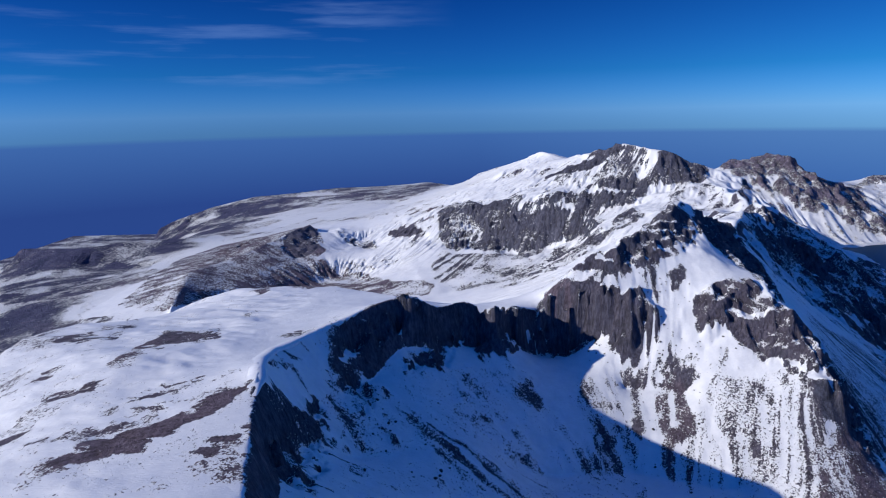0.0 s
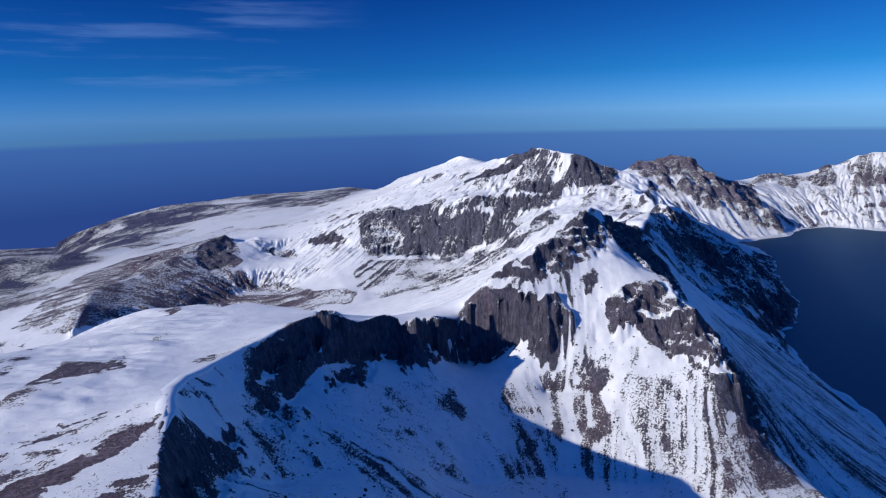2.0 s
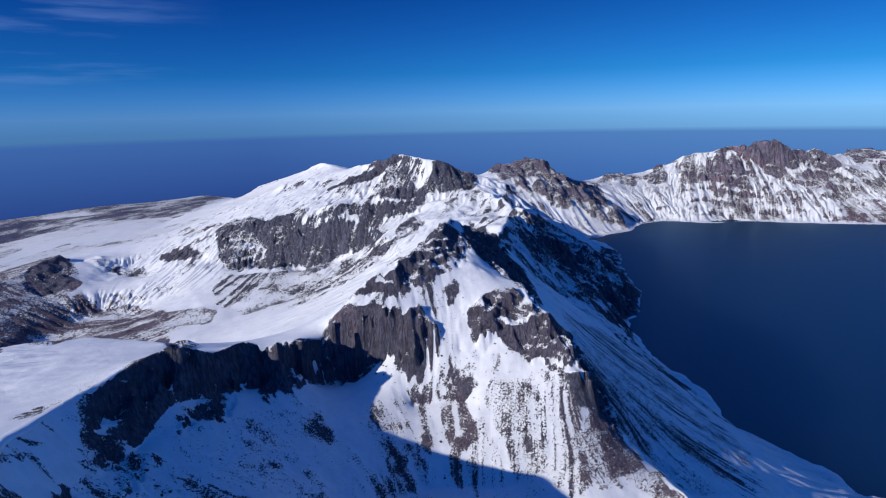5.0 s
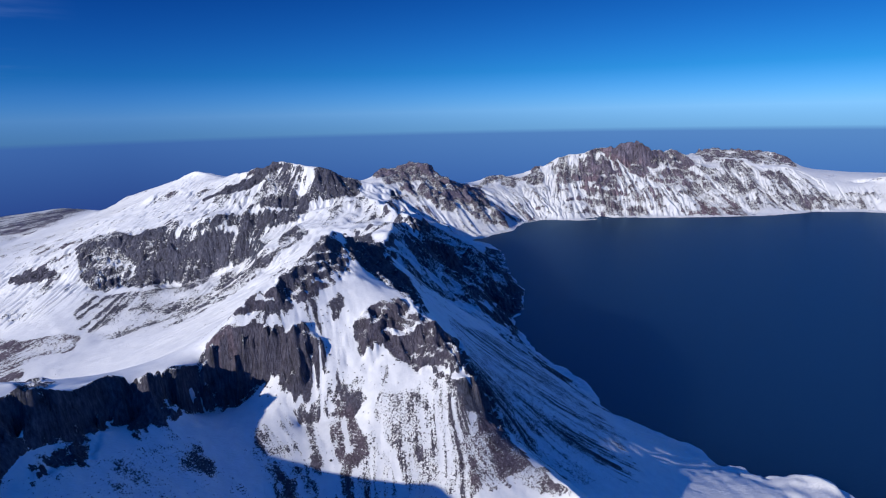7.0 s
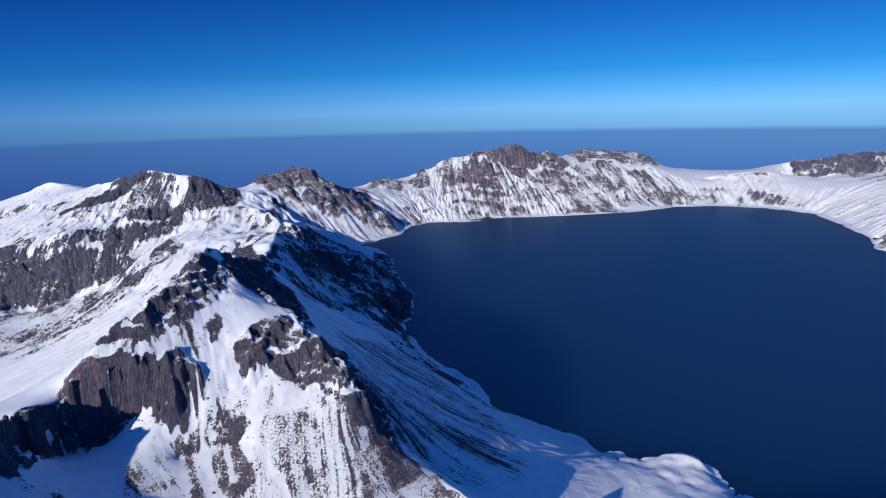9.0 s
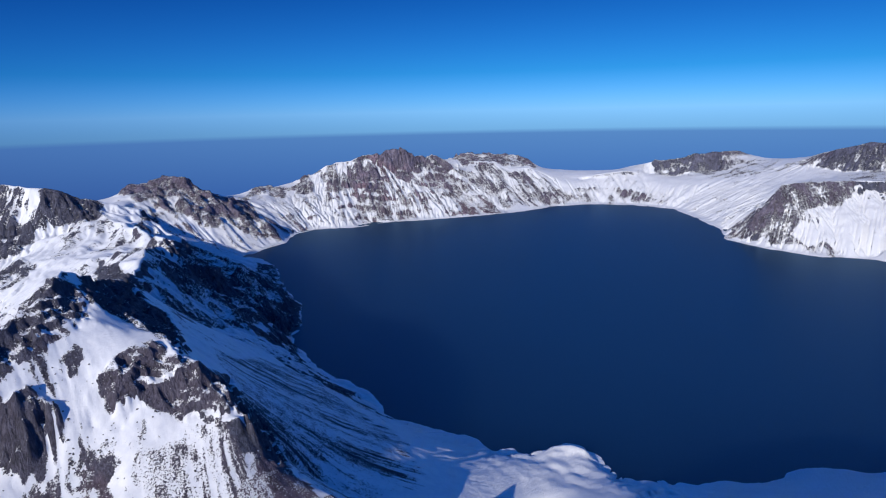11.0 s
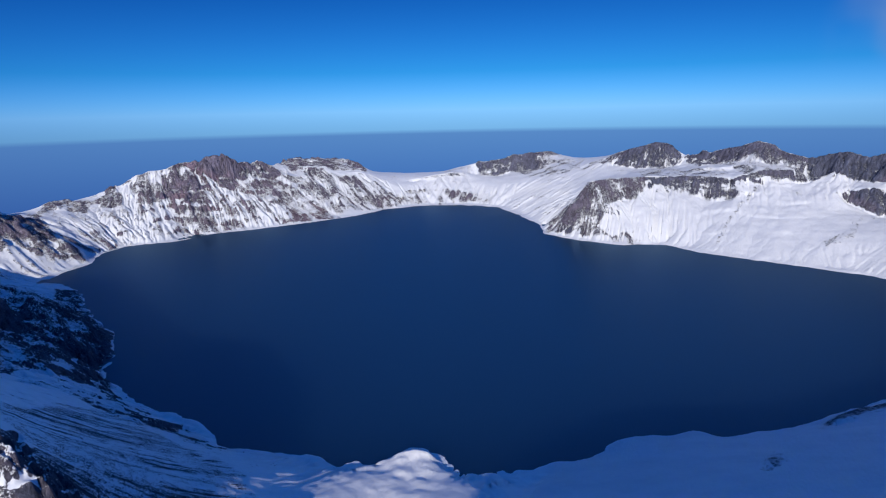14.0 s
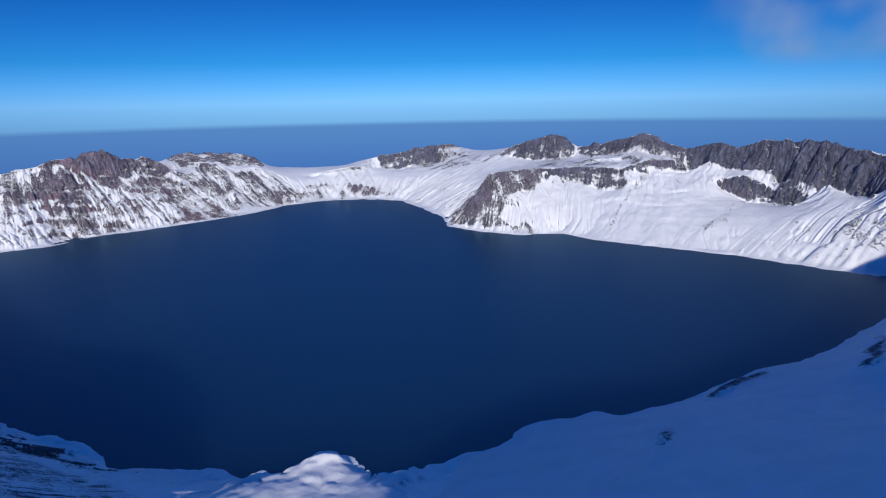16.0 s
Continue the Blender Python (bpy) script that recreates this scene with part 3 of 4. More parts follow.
# dark flank
bare(0.47, 0.02, 0.05, [(544, 1031), (839, 1319), (993, 1332), (966, 1245), (626, 981), (415, 728)])
bare(0.47, 0.02, 0.05, [(980, 1678), (1123, 1702), (1261, 1663), (1186, 1533), (918, 1332), (800, 1283)])
# lakeside
bare(0.47, 0.02, 0.05, [(757, 1216), (959, 1449), (1261, 1663), (984, 1268), (797, 1110)])
# east wall
bare(0.5, 0.16, 0.45, [(2731, 573), (2822, 548), (2831, 511), (2754, 436), (2776, 426), (3398, 484), (3387, 410), (3031, 256), (2989, 158), (2943, 160), (2871, 189), (2866, 241), (2799, 287), (2725, 309), (2678, 336), (2624, 267), (2639, 356), (2666, 423), (2702, 454), (2691, 505)])
bare(0.5, 0.15, 0.5, [(2629, 268), (2656, 197), (2623, 146), (2574, 166), (2576, 250)])
bare(0.58, 0.12, 0.15, [(2992, 158), (3020, 53), (3005, -105), (3000, -207), (2948, -236), (2874, -203), (2925, -168), (2913, -106), (2934, -80), (2951, -29), (2961, 37), (3015, 79)])
bare(0.52, 0.1, 0.2, [(3377, 224), (3506, 140), (3352, 59), (3197, -55), (3159, -176), (3069, -211), (3010, -105), (3023, 53), (3120, 165)])
bare(0.58, 0.1, 0.1, [(3627, 380), (3650, 310), (3725, 233), (3708, 150), (3670, 74), (3505, 2), (3457, 37), (3379, 104), (3536, 204), (3558, 269)])
bare(0.62, 0.1, 0.1, [(3478, -5), (3610, -30), (3573, -90), (3480, -191), (3349, -171), (3265, -84)])
bare(0.57, 0.1, 0.2, [(3342, -171), (3453, -232), (3367, -337), (3335, -404), (3278, -467), (3136, -504), (3050, -502), (3042, -438), (3037, -338), (3008, -284), (3031, -259), (3151, -216)])
bare(0.28, 0.12, 0.1, [(3248, -248), (3248, -301), (3189, -350), (3132, -422), (3065, -464), (3102, -394), (3114, -291)])
bare(0.68, 0.08, 0, [(3257, -522), (3236, -590), (3178, -705), (3120, -788), (2960, -765), (2949, -732), (3005, -675), (3045, -614), (3068, -589), (3029, -536), (3050, -510)])
bare(0.61, 0.1, 0.05, [(3120, -788), (3024, -901), (2940, -985), (2851, -1061), (2762, -1119), (2479, -1050), (2525, -1034), (2634, -1019), (2677, -993), (2721, -958), (2710, -910), (2631, -837), (2764, -843), (2802, -831), (2876, -831), (2922, -780), (2960, -765)])
bare(0.25, 0.1, 0.05, [(2763, -873), (2775, -894), (2724, -930), (2684, -940), (2729, -895)])
bare(0.3, 0.1, 0.05, [(2952, -764), (2929, -792), (2871, -837), (2796, -830), (2838, -797), (2913, -780)])
bare(0.63, 0.1, 0.05, [(2893, -641), (2916, -658), (2893, -720), (2853, -767), (2801, -821), (2747, -851), (2641, -830), (2752, -791), (2821, -733), (2731, -679), (2837, -713)])
# rock tone standing in for a blue shadow on the snow
bare(0.4, 0.1, 0.1, [(2541, -484), (2593, -555), (2751, -640), (2710, -652), (2565, -580), (2512, -566), (2507, -489)])
bare(0.3, 0.12, 0.1, [(2363, -893), (2470, -1031), (2421, -1057), (2226, -991), (2267, -914)])
bare(0.34, 0.08, 0.1, [(2381, -760), (2440, -829), (2421, -851), (2356, -770)])
bare(0.34, 0.08, 0.1, [(2291, -829), (2380, -890), (2386, -918), (2287, -845)])
bare(0.47, 0.02, 0.1, [(3004, -305), (2996, -322), (2810, -228), (2627, -157), (2558, -139), (2562, -130), (2642, -146), (2805, -211)])
bare(0.46, 0.14, 0.35, [(3964, 1045), (4038, 907), (4227, 849), (4008, 691), (4034, 582), (3708, 570), (3664, 737), (3759, 902), (3914, 1034)])
bare(0.46, 0.1, 0.5, [(3625, 557), (3782, 511), (3808, 392), (3635, 374), (3663, 461), (3653, 527)])
# south shore
bare(0.75, 0.05, 0.1, [(1153, -487), (1361, -596), (1479, -670), (1250, -565), (1124, -487)])
bare(0.7, 0.05, 0.1, [(828, -114), (937, -138), (954, -152), (864, -134), (816, -117)])
bare(0.75, 0.05, 0.1, [(1161, -240), (1258, -307), (1301, -379), (1258, -379), (1189, -299), (1125, -242)])
# far rim
bare(0.68, 0.08, 0.4, [(2562, 2428), (2693, 2484), (2751, 2425), (2728, 2311), (2884, 2367), (2998, 2348), (3033, 2311), (2937, 2155), (2887, 2160), (2820, 2232), (2734, 2248), (2682, 2306), (2639, 2333), (2587, 2349), (2580, 2383)])
bare(0.66, 0.1, 0.5, [(2463, 2402), (2508, 2380), (2528, 2299), (2466, 2286), (2438, 2223), (2367, 2259), (2330, 2295), (2393, 2328)])
bare(0.66, 0.08, 0.5, [(2631, 2326), (2707, 2286), (2665, 2226), (2599, 2240), (2579, 2283)])
bare(0.56, 0.18, 0.6, [(2748, 2218), (2905, 2173), (2899, 2068), (2893, 1967), (2929, 1894), (2803, 1722), (2772, 1739), (2739, 1846), (2688, 1904), (2690, 2018), (2648, 2063)])
bare(0.58, 0.14, 1, [(2792, 1919), (2902, 1896), (2803, 1722), (2669, 1818), (2566, 1892), (2639, 1925)])
bare(0.58, 0.18, 0.6, [(2300, 2315), (2332, 2266), (2406, 2215), (2356, 2118), (2324, 2072), (2217, 2127), (2183, 2170), (2242, 2271)])
bare(0.5, 0.2, 0.6, [(2395, 2131), (2445, 2078), (2420, 2002), (2338, 2065)])
bare(0.68, 0.06, 0.4, [(2070, 2583), (2160, 2624), (2289, 2683), (2196, 2542), (2129, 2474), (2071, 2522)])
bare(0.48, 0.18, 0.5, [(2289, 2683), (2393, 2657), (2592, 2545), (2494, 2389), (2401, 2407), (2242, 2416), (2239, 2496)])
bare(0.62, 0.1, 0.5, [(2233, 2407), (2364, 2413), (2452, 2393), (2434, 2356), (2251, 2387)])
bare(0.62, 0.1, 0.5, [(1729, 2558), (1975, 2752), (2049, 2622), (2099, 2595), (2046, 2575), (1975, 2512), (1919, 2586), (1880, 2620), (1748, 2523)])
bare(0.43, 0.26, 0.4, [(2934, 2132), (3177, 2113), (3238, 2047), (3282, 1971), (3383, 1866), (3386, 1767), (3333, 1604), (3295, 1566), (3091, 1630), (2896, 1742), (2956, 1892), (2940, 2017)])
bare(0.64, 0.08, 0.5, [(3218, 2407), (3346, 2383), (3479, 2314), (3601, 2163), (3749, 2091), (3500, 1888), (3440, 1918), (3329, 2000), (3193, 2123), (3091, 2182)])
bare(0.41, 0.16, 0.6, [(3183, 1679), (3363, 1619), (3496, 1528), (3557, 1366), (3533, 1109), (3491, 1028), (3446, 1080), (3382, 1403), (3174, 1600)])
bare(0.7, 0.08, 0.1, [(4030, 1332), (4072, 1192), (4093, 1143), (4152, 975), (3965, 859), (3857, 900), (3912, 1070), (3862, 1126), (3796, 1233)])
bare(0.5, 0.12, 0.3, [(4152, 975), (4225, 863), (3970, 663), (3807, 726), (3912, 846)])
# third mountain
bare(0.72, 0.05, 0.5, [(2383, 5296), (1359, 2716), (1439, 2698), (1509, 2633), (1540, 2605), (1489, 2468), (1329, 2484), (1206, 2459), (1207, 2578)])
bare(0.64, 0.08, 0.5, [(1248, 2460), (1358, 2434), (1483, 2458), (2570, 4106), (1518, 2370), (1467, 2285), (1430, 2267), (1367, 2297), (1364, 2342), (1314, 2401)])
bare(0.66, 0.08, 0.5, [(1589, 2462), (1769, 2574), (1731, 2405), (1638, 2270), (1729, 2274), (1661, 2142), (1626, 2169), (1588, 2193), (1540, 2225), (1507, 2281)])
# main summit
bare(0.6, 0.24, 0.15, [(-6, 1792), (42, 1755), (122, 1719), (219, 1712), (239, 1620), (326, 1647), (382, 1535), (431, 1486), (308, 1413), (217, 1384), (137, 1410), (30, 1497), (-25, 1600), (-32, 1715)])
bare(0.3, 0.16, 0.1, [(577, 1884), (633, 1796), (677, 1765), (611, 1708), (577, 1687), (538, 1701), (508, 1748), (456, 1751), (418, 1776), (403, 1828), (459, 1831), (493, 1822), (539, 1822)])
bare(0.72, 0.06, 0.1, [(-13, 2064), (32, 2100), (79, 2060), (128, 1937), (173, 1931), (207, 1838), (238, 1788), (267, 1771), (291, 1757), (338, 1736), (377, 1717), (397, 1676), (399, 1639), (371, 1660), (324, 1678), (292, 1689), (257, 1631), (226, 1641), (218, 1719), (191, 1747), (123, 1731), (77, 1781), (43, 1771), (11, 1800), (-3, 1871), (-10, 1928)])
bare(0.42, 0.14, 0.1, [(20, 1979), (63, 1936), (104, 1890), (116, 1835), (66, 1858), (26, 1929)])
bare(0.72, 0.05, 0.1, [(305, 1763), (338, 1773), (388, 1764), (449, 1726), (507, 1684), (551, 1660), (525, 1633), (470, 1677), (441, 1699), (450, 1657), (418, 1676), (389, 1697), (381, 1733), (341, 1749)])
bare(0.68, 0.06, 0.1, [(456, 1751), (508, 1748), (538, 1701), (604, 1663), (555, 1672), (465, 1720)])
bare(0.68, 0.06, 0.1, [(611, 1708), (676, 1762), (720, 1757), (742, 1675), (712, 1626), (664, 1638), (611, 1660), (577, 1687)])
bare(0.62, 0.12, 0.1, [(418, 1493), (460, 1586), (508, 1580), (526, 1513), (475, 1477), (448, 1488)])
bare(0.95, 0.02, 0.1, [(322, 1967), (417, 1977), (479, 1910), (537, 1949), (578, 1887), (541, 1827), (480, 1842), (420, 1860), (368, 1926)])
bare(0.5, 0.15, 0.2, [(649, 1518), (709, 1542), (686, 1418), (688, 1301), (594, 1170), (556, 1158), (588, 1288)])
bare(0.85, 0.02, 0.1, [(761, 1537), (844, 1677), (1253, 2454), (1243, 2395), (845, 1604)])
bare(0.5, 0.1, 0.8, [(115, 669), (134, 655), (140, 636), (136, 635), (121, 646)])
# crags beyond the valley
bare(0.88, 0.2, 0.7, [(-869, 1962), (-871, 2203), (-840, 2420), (-717, 2396), (-644, 2534), (-597, 2578), (-451, 2159), (-391, 2004), (-414, 1893), (-388, 1777), (-443, 1693), (-542, 1625), (-593, 1558), (-615, 1431), (-623, 1374)])
bare(0.86, 0.22, 0.7, [(-414, 1893), (-395, 1923), (-358, 1867), (-258, 1840), (-145, 1640), (-55, 1613), (-19, 1564), (-33, 1492), (-138, 1529), (-226, 1572), (-353, 1665)])
bare(0.92, 0.08, 0.2, [(-561, 2139), (-521, 2252), (-459, 2152), (-415, 2000), (-444, 1928), (-485, 1898), (-531, 1943)])
bare(0.92, 0.08, 0.2, [(-802, 2067), (-802, 2364), (-703, 2350), (-580, 1989), (-643, 1935), (-679, 1815), (-697, 1753)])
bare(0.7, 0.12, 0.2, [(-402, 2163), (-374, 2178), (-247, 2088), (-215, 1949), (-315, 2059), (-374, 2113)])
bare(0.9, 0.06, 0.2, [(-196, 2113), (-143, 2113), (-74, 2010), (-55, 1935), (-110, 1966), (-167, 2017)])
bare(0.86, 0.22, 0.7, [(-819, 1443), (-888, 1742), (-966, 2169), (-903, 2414), (-749, 2394), (-538, 1994), (-426, 1851), (-266, 1668), (-131, 1532), (-72, 1529), (-128, 1492), (-171, 745), (-234, 799), (-233, 728), (-607, 1474), (-623, 1334), (-702, 1354)])
bare(0.88, 0.2, 0.7, [(-659, 1330), (-722, 1585), (-703, 1631), (-612, 1665), (-492, 1730), (-531, 1646), (-604, 1515), (-615, 1374)])
# stony patches on the plateau
bare(0.55, 0.06, 0.4, [(-404, 527), (-415, 600), (-871, 1409), (-337, 580), (-323, 509), (-327, 468), (-354, 472)])
bare(0.66, 0.05, 0.7, [(-239, 393), (-244, 433), (-247, 482), (-232, 469), (-222, 420), (-228, 395)])
bare(0.55, 0.05, 0.6, [(-251, 488), (-224, 505), (-193, 494), (-205, 448)])
bare(0.54, 0.05, 0.5, [(-211, 561), (-219, 622), (-206, 646), (-192, 560)])
bare(0.55, 0.08, 0.4, [(-144, 471), (-114, 508), (-76, 529), (-59, 631), (-46, 545), (-76, 521), (-97, 497), (-124, 467)])
bare(0.52, 0.06, 0.6, [(-339, 464), (-240, 391), (-235, 360), (-282, 368), (-323, 403), (-361, 454)])
bare(0.53, 0.06, 0.5, [(-267, 326), (-226, 328), (-198, 362), (-149, 380), (-130, 372), (-164, 351), (-203, 323), (-229, 293)])
# scree
bare(0.44, 0.2, 0.35, [(270, 553), (302, 539), (326, 523), (341, 505), (334, 480), (302, 435), (230, 462), (224, 502), (250, 543)])
bare(0.45, 0.2, 0.35, [(214, 506), (236, 496), (236, 463), (201, 473)])
bare(0.6, 0.12, 0.4, [(190, 583), (205, 582), (204, 567), (192, 543), (195, 525), (193, 510), (187, 515), (180, 538), (186, 574)])
bare(0.68, 0.1, 0.72, [(214, 568), (225, 569), (242, 560), (240, 538), (234, 515), (215, 505), (209, 484), (199, 492), (203, 516), (208, 545)])
bare(0.2, 0.1, 0.4, [(226, 558), (231, 557), (219, 522), (216, 524)])
bare(0.6, 0.14, 0.3, [(131, 579), (150, 581), (165, 558), (167, 534), (157, 495), (141, 494), (135, 515), (134, 541)])
bare(0.58, 0.16, 0.35, [(273, 559), (283, 567), (282, 537), (282, 498), (278, 445), (268, 449), (267, 490), (266, 525)])
bare(0.58, 0.16, 0.35, [(299, 537), (306, 534), (301, 504), (300, 472), (296, 438), (286, 442), (289, 477), (293, 508)])
bare(0.56, 0.16, 0.35, [(317, 530), (323, 522), (319, 501), (315, 466), (303, 436), (297, 443), (306, 480), (310, 505)])
bare(0.08, 0.05, 0.35, [(251, 547), (257, 543), (255, 453), (247, 456)])
bare(0.7, 0.05, 0.72, [(333, 487), (361, 488), (376, 475), (381, 454), (384, 425), (384, 416), (305, 432), (319, 465)])
bare(0.45, 0.12, 0.6, [(333, 463), (345, 463), (351, 452), (341, 429), (320, 432), (321, 444)])
bare(0.82, 0.04, 0.4, [(358, 520), (401, 565), (409, 550), (414, 531), (385, 482), (371, 482), (365, 493), (359, 501)])
bare(0.7, 0.05, 0.72, [(375, 476), (388, 484), (389, 462), (392, 434), (431, 442), (383, 416)])
bare(0.7, 0.06, 0.72, [(367, 484), (394, 464), (394, 419), (397, 386), (356, 418), (356, 454)])
# crags of the ridge
bare(0.63, 0.1, 0.2, [(102, 625), (105, 636), (114, 654), (135, 634), (145, 634), (161, 631), (176, 628), (190, 619), (212, 623), (226, 608), (227, 600), (221, 596), (206, 597), (195, 593), (183, 601), (179, 616), (164, 623), (147, 620), (126, 614), (112, 624)])
bare(0.43, 0.12, 0.2, [(120, 642), (136, 634), (146, 635), (161, 632), (191, 620), (212, 624), (229, 610), (210, 610), (166, 626), (135, 633)])
bare(0.7, 0.06, 0.15, [(144, 650), (156, 651), (174, 653), (195, 657), (220, 694), (484, 1413), (270, 720), (281, 700), (296, 703), (291, 663), (275, 656), (245, 650), (230, 647), (212, 644), (191, 642), (171, 645), (156, 649)])
bare(0.68, 0.06, 0.35, [(265, 585), (270, 599), (279, 613), (297, 615), (332, 615), (327, 593), (344, 577), (357, 563), (408, 612), (393, 564), (358, 517), (336, 519), (329, 529), (326, 547), (314, 544), (310, 555), (305, 565), (292, 573), (291, 582), (283, 581), (271, 578), (263, 583)])
bare(0.2, 0.08, 0.3, [(289, 589), (312, 588), (337, 571), (334, 570), (309, 581), (291, 586)])
bare(0.58, 0.08, 0.2, [(244, 628), (256, 633), (268, 628), (263, 617), (252, 614), (245, 621)])
bare(0.5, 0.1, 0.2, [(215, 639), (228, 642), (236, 635), (235, 623), (224, 629)])
# dark flank
bare(0.53, 0.1, 0.05, [(773, 1363), (915, 1468), (940, 1390), (1286, 1662), (1226, 1572), (1026, 1342), (999, 1314), (1000, 1236), (923, 1183), (840, 1117), (789, 1118), (718, 1120), (650, 1114), (611, 1115), (600, 1146)])
bare(0.5, 0.24, 0.1, [(384, 570), (470, 615), (527, 583), (555, 495), (551, 438), (392, 465), (393, 500), (375, 521)])
bare(0.7, 0.12, 0.05, [(1391, 1850), (1291, 1680), (1199, 1543), (1130, 1380), (992, 1214), (942, 1206), (900, 1240), (1010, 1290), (1060, 1400), (1120, 1560), (1200, 1690), (1320, 1860)])
# crags above the bowl
bare(0.37, 0.15, 0.1, [(-100, 425), (-35, 506), (34, 552), (90, 549), (112, 518), (182, 479), (177, 466), (-65, 317), (-64, 405)])
bare(0.76, 0.1, 0, [(-93, 479), (-97, 491), (-76, 524), (-46, 546), (-74, 1481), (-22, 552), (-20, 553), (-39, 542), (-51, 529), (-65, 512), (-75, 503), (-89, 484)])
bare(0.8, 0.1, 0, [(-43, 504), (-36, 520), (-23, 546), (-20, 552), (8, 581), (26, 596), (49, 594), (69, 616), (98, 624), (102, 624), (68, 580), (48, 579), (35, 559), (28, 583), (19, 583), (6, 547), (1, 530), (-23, 521), (-35, 509)])
bare(0.72, 0.1, 0, [(-88, 458), (-81, 474), (-67, 478), (-53, 482), (-48, 470), (-59, 465), (-59, 443), (-67, 434), (-77, 460)])
bare(0.6, 0.12, 0, [(-95, 434), (-93, 460), (-88, 477), (-88, 458), (-67, 434), (-61, 420), (-64, 406), (-73, 412), (-83, 427)])
bare(0.66, 0.1, 0, [(-62, 448), (-49, 432), (-40, 417), (-34, 419), (-41, 431), (-55, 442)])
bare(0.7, 0.12, 0, [(-104, 306), (-106, 328), (-103, 358), (-103, 402), (-99, 423), (-88, 396), (-78, 348), (-79, 315), (-83, 298), (-97, 305)])
bare(0.43, 0.06, 0, [(-121, 418), (-118, 436), (-104, 419), (-106, 410)])
bare(0.41, 0.12, 0, [(-34, 468), (-14, 460), (13, 434), (4, 430), (-23, 440)])
bare(0.45, 0.1, 0.1, [(-70, 326), (-60, 374), (-52, 338), (-65, 317)])
bare(0.47, 0.1, 0, [(46, 556), (86, 560), (92, 544), (71, 535), (50, 546)])


def within(outline, x, y):
    hit = np.zeros(x.shape, bool)
    for (ax, ay), (bx, by) in zip(outline, np.roll(outline, -1, 0)):
        if ay != by:
            hit ^= ((ay > y) != (by > y)) & (x < (bx - ax) * (y - ay) / (by - ay) + ax)
    return hit


def zone(x, y, cx, cy, rx, ry):
    return np.exp(-((x - cx) / rx) ** 2 - ((y - cy) / ry) ** 2)


